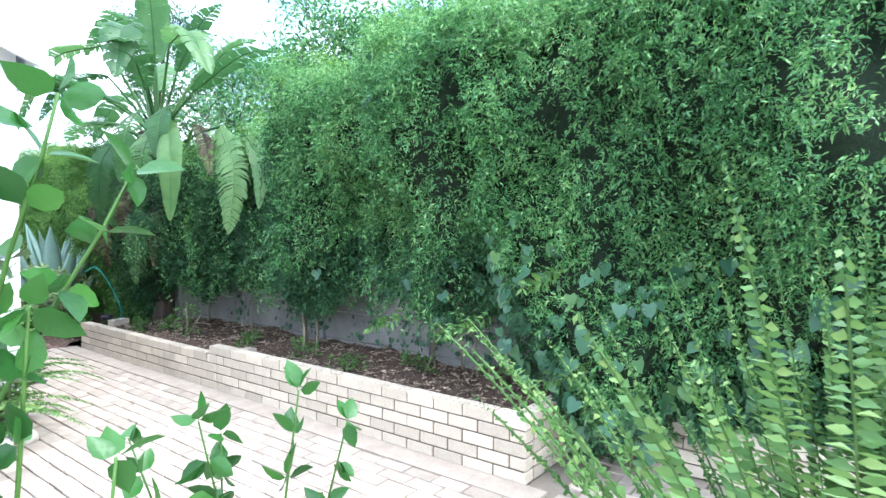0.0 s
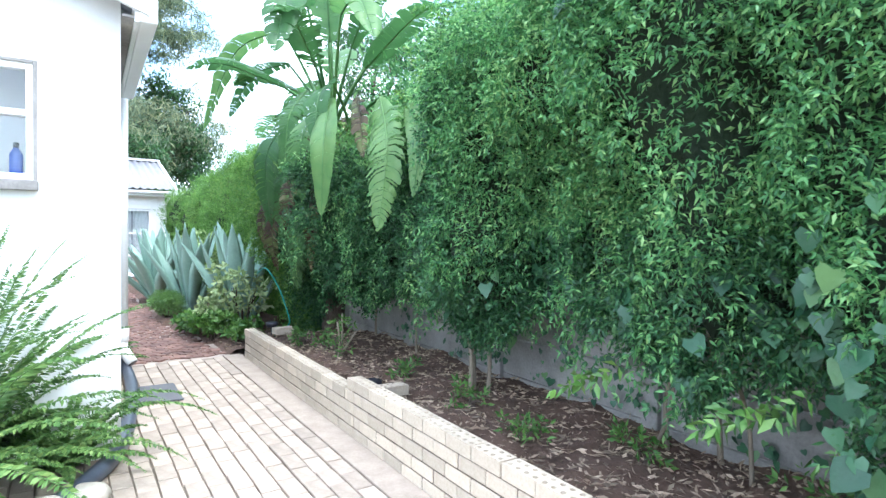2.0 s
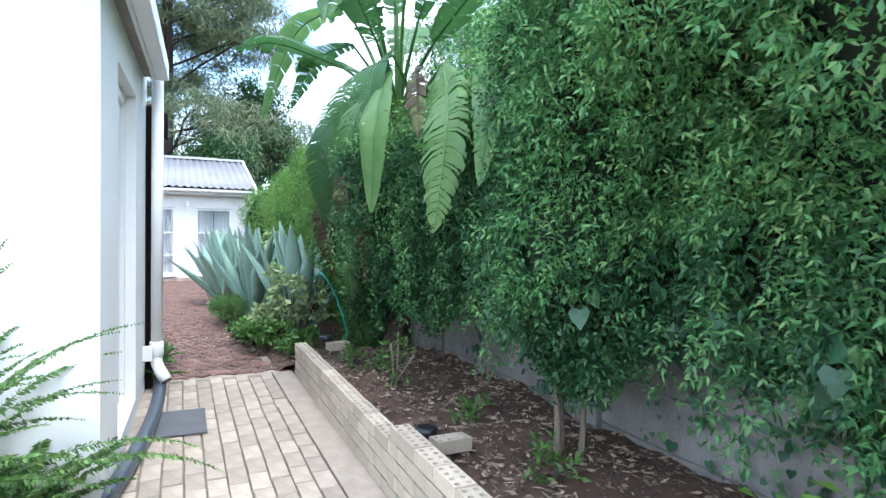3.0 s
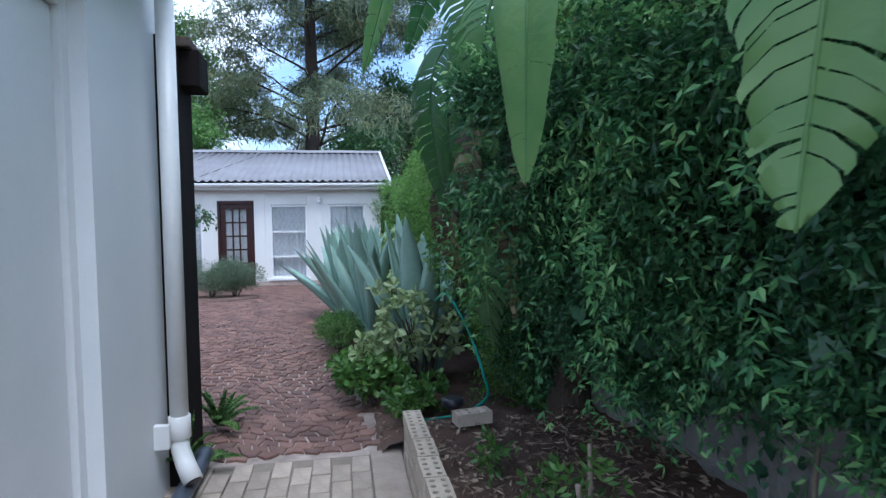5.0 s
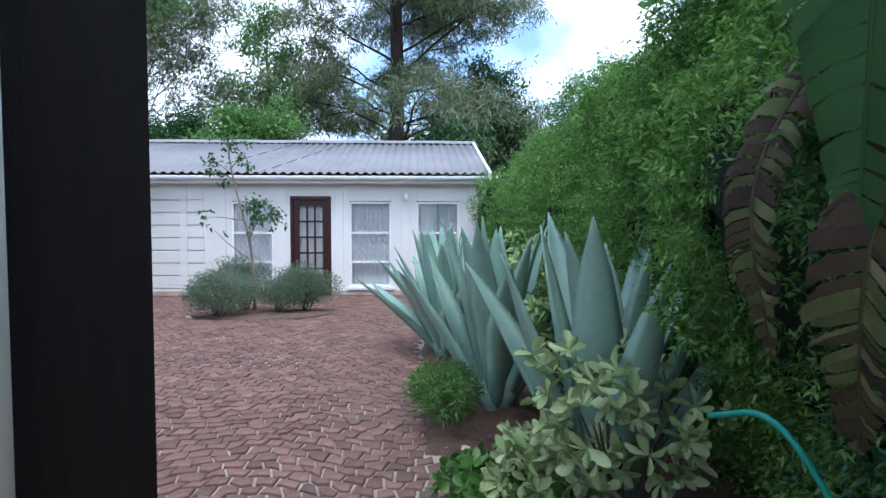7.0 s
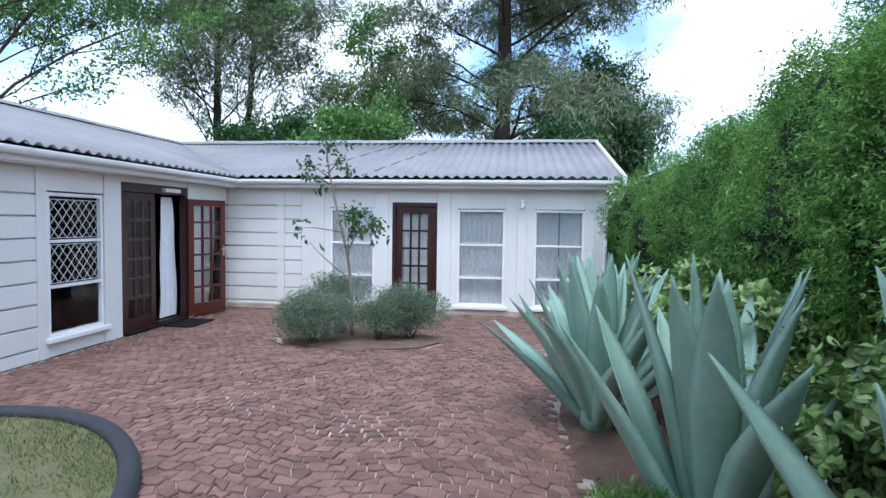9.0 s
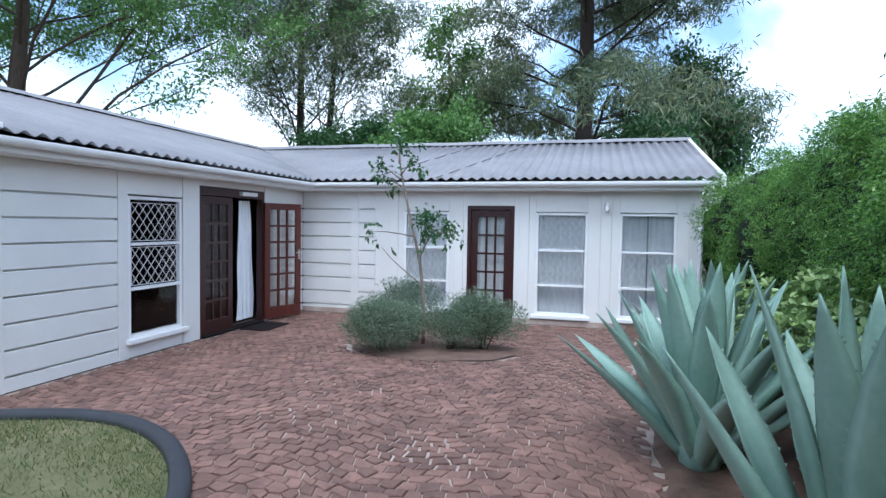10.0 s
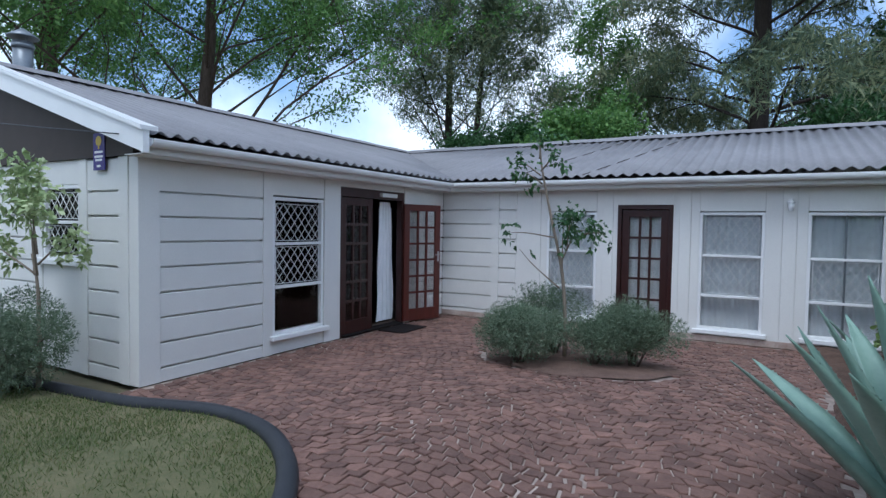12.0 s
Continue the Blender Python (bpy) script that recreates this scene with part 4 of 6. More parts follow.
# thin wire under the gable
solid("overhead_wire", tubes((curve_pts([(-9.5, 12.1, 3.3), (-5.5, 12.15, 2.72), (-3.0, 12.2, 2.42)], 16), 0.006), sides=5), M_black, "thin black wire strung below the gable", "wire")
solid("garden_hose", tubes((curve_pts([(3.62, 8.35, 0.9), (3.66, 8.1, 0.97), (3.78, 8.0, 0.75), (3.87, 7.93, 0.45), (3.89, 7.93, 0.3), (3.75, 8.05, 0.16), (3.5, 8.2, 0.08)], 40), 0.009), sides=8), M_hose, "green garden hose draped over the shrubs", "hose")
sl = thing("solar_lamp", "black round garden lamp at the planter end", "lamp", m=pose(3.62, 7.72, 0.24))
part("spike", tubes(([(0, 0, -0.1), (0, 0, 0.1)], 0.012), sides=8), M_black, sl)
part("head", tubes(([(0, 0, 0.08), (0, 0, 0.1), (0, 0, 0.13), (0, 0, 0.14)], [0.05, 0.07, 0.07, 0.05]), sides=18), M_black, sl)
copy_thing(sl, pose(3.58, 5.0, 0.19))

# ---------- vine hedge on the boundary wall ----------
def crest(y):
    return float(np.interp(y, [-4, 2.5, 4.2, 5.6, 6.6, 9, 12, 14.5, 17, 19.5], [3.5, 3.45, 3.1, 2.6, 2.45, 2.72, 2.86, 2.74, 2.5, 2.2]))


def skirt(y):
    return float(np.interp(y, [-4, 1.3, 2.1, 7.3, 8.4, 20], [0.2, 0.25, 1.0, 0.88, 0.15, 0.1]))


def face_x(y):
    return float(np.interp(y, [-4, 0.5, 2.5, 6.0, 8.0, 10, 14, 20], [3.95, 3.85, 3.72, 3.82, 3.95, 4.1, 4.15, 3.9]))


def hedge_point(y, s, out=0.0):
    """A point of the hedge's skin at y, s from the skirt (0) over the face to the back of the crest (1); and its normal."""
    zc, zb, fx = crest(y), skirt(y), face_x(y)
    prof = [(fx + 0.55, zb), (fx + 0.34, zb + 0.1), (fx + 0.13, zb + 0.5), (fx - 0.05, (zb + zc) / 2 + 0.1), (fx + 0.06, zc - 0.5), (fx + 0.4, zc - 0.12), (fx + 0.95, zc), (fx + 1.6, zc - 0.15)]
    u = s * (len(prof) - 1)
    k = min(int(u), len(prof) - 2)
    (x0, z0), (x1, z1) = prof[k], prof[k + 1]
    t = u - k
    x, z = x0 + (x1 - x0) * t, z0 + (z1 - z0) * t
    l = math.hypot(x1 - x0, z1 - z0)
    nx, nz = -(z1 - z0) / l, (x1 - x0) / l
    d = 0.34 * fbm(y * 1.0, z * 0.8, 2.0, 1.0) + 0.24 * fbm(y, z * 0.35, 9.0, 2.8) + out
    return (x + nx * d, y, z + nz * d), (nx, 0.0, nz)


hedge = thing("vine_hedge", "dense green jasmine and ivy hedge over the boundary wall", "hedge")
# A dark sheet under the leaves, coloured as the shade between the twigs.
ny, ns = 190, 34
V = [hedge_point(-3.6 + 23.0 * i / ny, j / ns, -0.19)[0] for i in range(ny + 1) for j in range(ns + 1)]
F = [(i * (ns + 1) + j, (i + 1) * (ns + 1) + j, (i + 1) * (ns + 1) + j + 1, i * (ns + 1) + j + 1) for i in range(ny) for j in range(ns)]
part("inner_mass", raw_mesh("inner_mass", V, F, 4, M_core, True), M_core, hedge, "dark sheet standing in for the shade inside the hedge")


def hedge_samples(n, y0, y1, s0=0.02, s1=0.95, spread=0.2):
    """Twig feet gathered into drooping clumps, with shaded hollows between them."""
    P, N, per = [], [], 34
    for _ in range(n // per):
        yc, sc, r, b = rng.uniform(y0, y1), rng.uniform(s0, s1), rng.uniform(0.1, 0.24), rng.uniform(0.3, 1.0) * spread
        for _ in range(per):
            a, q = rng.uniform(0, 6.283), math.sqrt(rng.uniform(0, 1))
            y, s = yc + r * q * math.cos(a), min(max(sc + r * q * math.sin(a) / 3.4, 0.0), 0.97)
            p, nn = hedge_point(y, s, -0.1 + b * (1 - q * q) + rng.uniform(-0.06, 0.05))
            P.append(p)
            N.append((nn[0], nn[1] + 0.7 * q * math.cos(a), nn[2] + 0.7 * q * math.sin(a)))
    return np.array(P), np.array(N)


def hang(P, N, up=0.2, side=0.9, down=0.35):
    n = len(P)
    return N * 0.7 + rng.normal(size=(n, 3)) * 0.5 * side + np.array([0, 0, -1.0]) * rng.uniform(-up, down * 2.2, n)[:, None]


# Shade-coloured leaves low and beside the house, light-coloured ones on the crest.
for n, y0, y1, s0, s1, m_ in ((10500, -3.0, 5.0, 0.02, 0.27, M_jas_shade), (20500, -3.0, 4.5, 0.25, 0.64, M_jas), (17500, 4.3, 8.4, 0.02, 0.6, M_jas_shade), (20000, -3.0, 8.4, 0.56, 0.95, M_jas_lit)):
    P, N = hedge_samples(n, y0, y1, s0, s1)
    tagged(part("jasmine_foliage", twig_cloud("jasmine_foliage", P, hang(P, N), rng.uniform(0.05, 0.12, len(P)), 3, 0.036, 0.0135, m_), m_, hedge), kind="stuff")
for n, y0, y1 in ((36000, 8.2, 19.3), (20000, 8.2, 12.6)):
    P, N = hedge_samples(n, y0, y1)
    tagged(part("vine_foliage", twig_cloud("vine_foliage", P, hang(P, N, 0.5, 0.9, 0.2), rng.uniform(0.05, 0.11, len(P)), 3, 0.034, 0.0115, M_jas2), M_jas2, hedge), kind="stuff")
# hanging strands over the skirt and the face
Ps, As = [], []
for k in range(330):
    y = rng.uniform(-2.5, 8.2)
    p, nn = hedge_point(y, rng.uniform(0.05, 0.62), rng.uniform(0.05, 0.16))
    ln = rng.uniform(0.2, 0.6)
    for i in range(int(ln / 0.035)):
        Ps.append((p[0] + rng.normal() * 0.012, y + rng.normal() * 0.02, p[2] - i * 0.035))
        As.append((rng.normal() * 0.8 - 0.4, rng.normal() * 0.8, -0.6))
P, A = np.array(Ps), np.array(As)
keep = P[:, 2] > 0.72
tagged(part("hanging_foliage", twig_cloud("hanging_foliage", P[keep], A[keep], 0.06, 2, 0.038, 0.013, M_jas), M_jas, hedge), kind="stuff")
# long feathery sprays above the crest
Ps, As = [], []
for k in range(420):
    y = rng.uniform(-3, 19)
    p, nn = hedge_point(y, rng.uniform(0.62, 0.95), 0.02)
    d = unit(np.array([rng.normal() * 0.5 - 0.3, rng.normal() * 0.6, rng.uniform(0.3, 1)]))
    ln = rng.uniform(0.1, 0.38) * (1 if y < 7 else 0.2)
    for i in range(int(ln / 0.03)):
        Ps.append(np.array(p) + d * i * 0.03 + np.array([0, 0, -0.5]) * (i * 0.03) ** 2)
        As.append(d + rng.normal(size=3) * 0.5)
tagged(part("crest_sprays", twig_cloud("crest_sprays", np.array(Ps), np.array(As), 0.06, 2, 0.04, 0.015, M_jas2), M_jas2, hedge), kind="stuff")


def heart_mesh(name, P, D, size, material):
    """Broad lobed ivy leaves hanging tip down."""
    n = len(P)
    D = unit(D)
    out = unit(np.stack([-np.ones(n), rng.normal(size=n) * 0.6, rng.uniform(-0.1, 0.8, n)], 1))
    S = unit(np.cross(D, out))
    Nn = np.cross(S, D)
    shape = [(0, 0.02, 0), (0.34, -0.12, 0.05), (0.52, 0.18, 0.09), (0.36, 0.55, 0.05), (0, 1.0, -0.12), (-0.36, 0.55, 0.05), (-0.52, 0.18, 0.09), (-0.34, -0.12, 0.05), (0, 0.4, -0.03)]
    V = np.stack([P + (S * a + D * b + Nn * c) * size[:, None] for a, b, c in shape], 1)
    base = np.array([8, 0, 1, 8, 1, 2, 8, 2, 3, 8, 3, 4, 8, 4, 5, 8, 5, 6, 8, 6, 7, 8, 7, 0])
    return raw_mesh(name, V, np.arange(n)[:, None] * 9 + base, 3, material)


def ivy_points(n, y0, y1, s0, s1, out):
    P = np.array([hedge_point(rng.uniform(y0, y1), rng.uniform(s0, s1), out * rng.uniform(0.1, 1))[0] for _ in range(n)])
    D = np.stack([rng.normal(size=n) * 0.25 - 0.25, rng.normal(size=n) * 0.45, -np.ones(n)], 1)
    return P, D


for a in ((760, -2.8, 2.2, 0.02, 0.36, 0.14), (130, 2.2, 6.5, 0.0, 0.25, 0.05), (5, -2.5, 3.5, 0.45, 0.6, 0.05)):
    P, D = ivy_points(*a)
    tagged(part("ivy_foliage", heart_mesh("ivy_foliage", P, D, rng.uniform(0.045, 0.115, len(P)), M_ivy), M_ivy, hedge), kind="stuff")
# climbing stems at the foot of the wall
for k, (y, x) in enumerate(((4.45, 4.1), (4.52, 4.18), (4.38, 4.2), (2.55, 4.4), (3.1, 4.52), (3.15, 4.45), (5.9, 4.5), (2.0, 4.35), (1.8, 4.5), (6.9, 4.55), (2.8, 4.55))):
    zb = 0.26
    pts = curve_pts([(x, y, zb - 0.05), (x + rng.normal() * 0.03, y + rng.normal() * 0.05, zb + 0.3), (x + 0.05, y + rng.normal() * 0.1 + 0.06, zb + 0.75), (x, y + rng.normal() * 0.15, zb + 1.3)], 14)
    r = 0.022 if k < 2 else rng.uniform(0.008, 0.018)
    part("climbing_stem", tubes((pts, [r * (1 - 0.5 * i / 14) for i in range(15)]), sides=7), M_palebark, hedge)
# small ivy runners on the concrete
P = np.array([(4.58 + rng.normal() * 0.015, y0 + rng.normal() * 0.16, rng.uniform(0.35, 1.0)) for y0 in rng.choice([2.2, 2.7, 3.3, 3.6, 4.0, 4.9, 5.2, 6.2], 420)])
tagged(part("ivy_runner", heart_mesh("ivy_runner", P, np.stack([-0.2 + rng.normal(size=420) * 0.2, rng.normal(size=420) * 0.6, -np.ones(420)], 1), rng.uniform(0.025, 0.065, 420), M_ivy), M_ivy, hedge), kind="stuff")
# pale fresh shoots with large leaflets
for y, z, n in ((2.0, 0.95, 5), (1.2, 0.75, 6), (2.75, 0.9, 4), (1.45, 1.3, 4)):
    x = face_x(y) + 0.0
    pts = np.array([(x - 0.05 - 0.03 * i, y + 0.05 * i, z - 0.02 * i) for i in range(n)])
    part("fresh_shoot", twig_cloud("fresh_shoot", pts, np.tile([-0.5, 0.3, -0.4], (n, 1)), 0.14, 4, 0.065, 0.026, M_shrub), M_shrub, hedge, "pale green young shoot")

# ---------- trees ----------
def tree(name, x, y, height, rad, spread, seed, leafmat, label, first=0.35, levels=3, limbs=9, tuft=60, ll=0.28, lw=0.05, clump=0.5, lean=(0, 0), up=0.35, droop=0.2, bark=None, z=-0.06, twin=0.0):
    """A tapered trunk with branching limbs and a crown of many small leaves on the outer twigs."""
    rt = np.random.default_rng(seed)
    t = thing(name, label, "tree", m=pose(x, y, z))
    wood, ends = bmesh.new(), []

    def grow(p, d, ln, r, lev):
        n = 5
        pts, rs, q = [Vector(p)], [r], Vector(p)
        dd = Vector(d).normalized()
        for i in range(n):
            dd = (dd + Vector(rt.normal(size=3)) * (0.13 if lev else 0.025) + Vector((0, 0, up * 0.12 if lev else 0))).normalized()
            q = q + dd * ln / n
            pts.append(q.copy())
            rs.append(max(r * (1 - 0.62 * (i + 1) / n), 0.006))
        bm_tube(wood, pts, rs, 8 if lev == 0 else 5, False)
        if lev >= levels:
            ends.extend((pts[-1], pts[-2], pts[-3]))
            return
        if lev == levels - 1:
            ends.extend((pts[2], pts[3], pts[4]))
        kids = limbs if lev == 0 else (5 if lev == 1 else 4)
        for k in range(kids):
            f = (first + (1 - first) * (k + 0.5) / kids) if lev == 0 else 0.3 + 0.7 * (k + 0.5) / kids
            j = min(int(f * n), n - 1)
            base = pts[j].lerp(pts[j + 1], f * n - j)
            a = k * 2.4 + rt.uniform(-0.5, 0.5)
            side = Vector((math.cos(a), math.sin(a), 0))
            if lev:
                side = (side + dd * 0.6).normalized()
            nd = (side * (1.0 if lev == 0 else 0.9) + dd * 0.45 + Vector((0, 0, up - droop * lev * 0.5))).normalized()
            l2 = (spread * (1.1 - 0.55 * f) if lev == 0 else ln * 0.55) * rt.uniform(0.75, 1.2)
            grow(base, nd, l2, rs[j] * (0.22 if lev == 0 else 0.45), lev + 1)
        if lev:
            ends.append(pts[-1])

    grow((0, 0, 0), (lean[0], lean[1], 1), height, rad, 0)
    if twin:
        grow((twin, 0.2, 0), (lean[0] + 0.05, lean[1], 1), height * 0.94, rad * 0.85, 0)
    part("trunk", wood, bark or M_bark, t)
    E = np.array([tuple(p) for p in ends])
    P = np.repeat(E, tuft, 0) + rt.normal(size=(len(E) * tuft, 3)) * clump * np.array([1, 1, 0.7])
    D = rt.normal(size=P.shape) + np.array([0, 0, -droop * 2])
    sc = rt.uniform(0.6, 1.3, len(P))
    tagged(part("crown", leaf_cloud("crown", P, D, ll * sc, lw * sc, leafmat, 0.2), leafmat, t), kind="stuff")
    return t


tree("pine_tree", 1.3, 34, 19, 0.42, 5.8, 3, M_pine, "tall dark pine behind the house with drooping needles", first=0.2, limbs=38, tuft=36, ll=0.34, lw=0.05, clump=0.25, up=0.05, droop=0.45, bark=M_darkbark)
tree("casuarina_tree", -12.0, 34, 17, 0.24, 6.0, 11, M_pine, "slender twin-trunked tree with feathery grey-green crown", first=0.22, limbs=20, tuft=30, ll=0.3, lw=0.045, clump=0.25, up=0.32, droop=0.2, twin=1.1, bark=M_darkbark)
tree("acacia_tree", -18.0, 24, 11.0, 0.42, 11.5, 21, M_tree, "wide spreading acacia with a lacy green crown", first=0.2, limbs=17, tuft=62, ll=0.17, lw=0.075, clump=0.32, up=0.24, droop=0.05, lean=(0.05, 0))
tree("acacia_tree", -22.5, 21, 12, 0.4, 10.5, 24, M_tree, "wide spreading acacia further behind the roofs", first=0.2, limbs=16, tuft=54, ll=0.19, lw=0.08, clump=0.34, up=0.26, droop=0.05)
tree("round_tree", 6.3, 36, 7.2, 0.25, 3.0, 31, M_darktree, "dark round leafy tree beside the pine", first=0.35, limbs=11, tuft=22, ll=0.22, lw=0.1, clump=0.34, up=0.3)
tree("leafy_tree", -4.6, 36, 10, 0.16, 3.4, 41, M_tree, "light open tree with pale bark behind the roof", first=0.35, limbs=11, tuft=13, ll=0.22, lw=0.07, clump=0.35, up=0.5, bark=M_palebark)
tree("low_tree", -3.6, 29, 4.9, 0.14, 2.4, 51, M_tree, "bright green low tree behind the ridge", first=0.45, limbs=9, tuft=26, ll=0.16, lw=0.08, clump=0.3, up=0.2)
tree("low_tree", -7.6, 31, 4.7, 0.14, 2.4, 53, M_darktree, "dark green low tree behind the ridge", first=0.45, limbs=9, tuft=26, ll=0.16, lw=0.08, clump=0.3, up=0.2)
tree("low_tree", 3.6, 31, 4.8, 0.14, 2.0, 55, M_darktree, "dark green low tree under the pine", first=0.45, limbs=9, tuft=26, ll=0.16, lw=0.08, clump=0.3, up=0.2)
tree("garden_tree", 13.5, 26, 9.5, 0.2, 3.2, 61, M_darktree, "dark feathery tree beyond the hedge", first=0.3, limbs=11, tuft=12, ll=0.3, lw=0.045, clump=0.34, up=0.3)
for x, y, h, sd in ((6.6, 3.0, 4.6, 71), (6.9, 0.2, 5.2, 73), (6.4, 5.6, 4.0, 75), (7.2, -2.4, 5.2, 77), (6.8, 8.4, 4.0, 79), (8.4, 1.5, 6.2, 81)):
    tree("backing_tree", x, y, h, 0.09, 1.7, sd, M_jas, "feathery green tree rising behind the hedge", first=0.3, limbs=12, tuft=22, ll=0.1, lw=0.03, clump=0.22, up=0.3)


# ---------- strelitzia ----------
def paddle(pts, width, seed, torn=0.5, fold=0.35, facing=None):
    """A long leaf blade along a curved midrib, torn into strips on both sides."""
    rt = random.Random(seed)
    bb = bmesh.new()
    n = len(pts) - 1
    for side in (-1, 1):
        i = 0
        while i < n:
            run = rt.choice((1, 1, 2, 2, 3)) if rt.random() < torn else rt.choice((4, 6, 9))
            j = min(i + run, n)
            dr = rt.uniform(-0.08, 0.2) * torn
            lf = rt.uniform(0.84, 1.06) if torn > 0.6 else rt.uniform(0.9, 1.04)
            sag, skew, curl = rt.uniform(0.0, 0.5) * torn ** 2, rt.uniform(-0.05, 0.14) * torn, rt.uniform(-0.5, 0.5) * torn
            row = []
            for k in range(i, j + 1):
                u = k / n
                d = (pts[min(k + 1, n)] - pts[max(k - 1, 0)]).normalized()
                out = d.cross(facing or Vector((0, 0, 1)))
                if out.length < 0.1:
                    out = Vector((0, 1, 0))
                out = out.normalized() * side
                nrm = out.cross(d).normalized()
                if (nrm.dot(facing) if facing else nrm.z) < 0:
                    nrm = -nrm
                w = width * 0.5 * (math.sin(math.pi * min(max(u * 0.97 + 0.03, 0), 1) ** 0.75)) ** 0.7
                shrink = 0.002 if torn > 0.3 else 0.0005
                kk = pts[k] + d * (shrink * (1 if k == i else -1 if k == j else 0))
                a = bb.verts.new(kk)
                pinch = (i + j) / 2 - k
                along = d * (pts[1] - pts[0]).length * pinch
                m_ = bb.verts.new(kk + out * w * 0.5 * lf + nrm * w * fold * 0.6 + d * w * (0.12 + skew * 0.4) - Vector((0, 0, w * sag * 0.25)))
                e = bb.verts.new(kk + out * w * 0.86 * lf + nrm * w * (fold * (0.5 - dr * 1.6)) + d * w * (0.24 + skew) - Vector((0, 0, w * sag * 0.7)) + along * 0.06 * torn)
                tip_ = bb.verts.new(kk + out * w * (1.0 - 0.25 * sag) * lf + nrm * w * (fold * (0.35 - dr * 2.2) + curl * 0.3) + d * w * (0.32 + skew * 1.3) - Vector((0, 0, w * sag)) + along * 0.22 * torn)
                row.append((a, m_, e, tip_))
            for p, q2 in zip(row, row[1:]):
                for c in range(3):
                    bb.faces.new((p[c], q2[c], q2[c + 1], p[c + 1])).smooth = True
            i = j
    return bb


stre = thing("strelitzia", "giant strelitzia with torn paddle leaves above the hedge", "plant", m=pose(4.45, 7.9, 0))
b = bmesh.new()
bm_tube(b, curve_pts([(0, 0, 0), (0.02, 0.02, 1.0), (0.0, 0.0, 2.0), (-0.03, 0.03, 2.75)], 14), [0.14 + 0.012 * (i % 2) - 0.002 * i for i in range(15)], 10)
part("trunk", b, M_bark, stre)
b = bmesh.new()
bm_tube(b, curve_pts([(0.5, -0.8, 0), (0.52, -0.82, 1.2), (0.5, -0.85, 2.3)], 10), [0.1] * 11, 9)
part("trunk", b, M_bark, stre)


def stre_leaf(base, mid, tip, width, seed, torn, mat=None, lab="", facing=None):
    """A petiole and a blade: base to mid is the stalk, mid to tip the blade, bending over."""
    base, mid, tip = Vector(base), Vector(mid), Vector(tip)
    pet = curve_pts([base, base.lerp(mid, 0.5) + Vector((0, 0, 0.05)), mid], 8)
    part("petiole", tubes((pet, [0.028 - 0.0018 * i for i in range(9)]), sides=6), M_banana, stre)
    ctrl = mid.lerp(tip, 0.45) + (mid - base).normalized() * (tip - mid).length * 0.22
    pts = curve_pts([mid, ctrl, tip], 70)
    lf_ = part("leaf", paddle(pts, width, seed, torn, (0.6 if mat is M_dry else 0.2) if facing else 0.35, facing), mat or M_banana, stre, lab)
    part("midrib", tubes((pts, [0.012 - 0.00013 * i for i in range(71)]), sides=5), mat or M_banana, lf_)


# the crown, fanning out from the top of the trunk
rs_ = random.Random(3)
top = (-0.03, 0.03, 2.7)
for k, (ax, ay, up_, ln) in enumerate(((-0.35, 0.75, 0.9, 1.7), (-0.2, 0.35, 1.5, 1.8), (-0.1, -0.1, 1.7, 1.9), (0.1, -0.5, 1.5, 1.8), (0.15, -0.95, 1.0, 1.7), (0.3, 0.6, 1.3, 1.7), (-0.75, 0.15, 0.75, 1.6), (0.5, -0.3, 1.4, 1.7), (-0.5, -0.55, 1.0, 1.5), (-0.1, 1.1, 0.5, 1.7), (0.0, 0.1, 2.0, 1.9), (0.6, 0.9, 0.8, 1.6))):
    mid = (top[0] + ax * 0.75, top[1] + ay * 0.75, top[2] + up_ * 0.62)
    tip = (top[0] + ax * (1.0 + ln * 0.75), top[1] + ay * (1.0 + ln * 0.75), top[2] + up_ * 1.0 + 0.55 * (up_ - 0.9) - 0.1)
    stre_leaf(top, mid, tip, rs_.uniform(0.4, 0.55), k, rs_.uniform(0.35, 0.8))
for k, (mid, tip, w) in enumerate((((-0.45, 0.7, 4.05), (-1.28, 1.5, 2.75), 0.5), ((-0.3, 0.95, 3.7), (-0.85, 1.9, 3.05), 0.45), ((-0.5, -0.35, 4.0), (-1.1, -1.1, 3.2), 0.5), ((0.0, 0.3, 4.3), (-0.35, 1.5, 4.2), 0.5), ((-0.2, -0.6, 3.9), (-0.35, -1.8, 3.3), 0.5), ((0.25, 1.2, 3.6), (0.1, 2.4, 2.9), 0.5))):
    stre_leaf(top, mid, tip, w, 140 + k, 0.55)
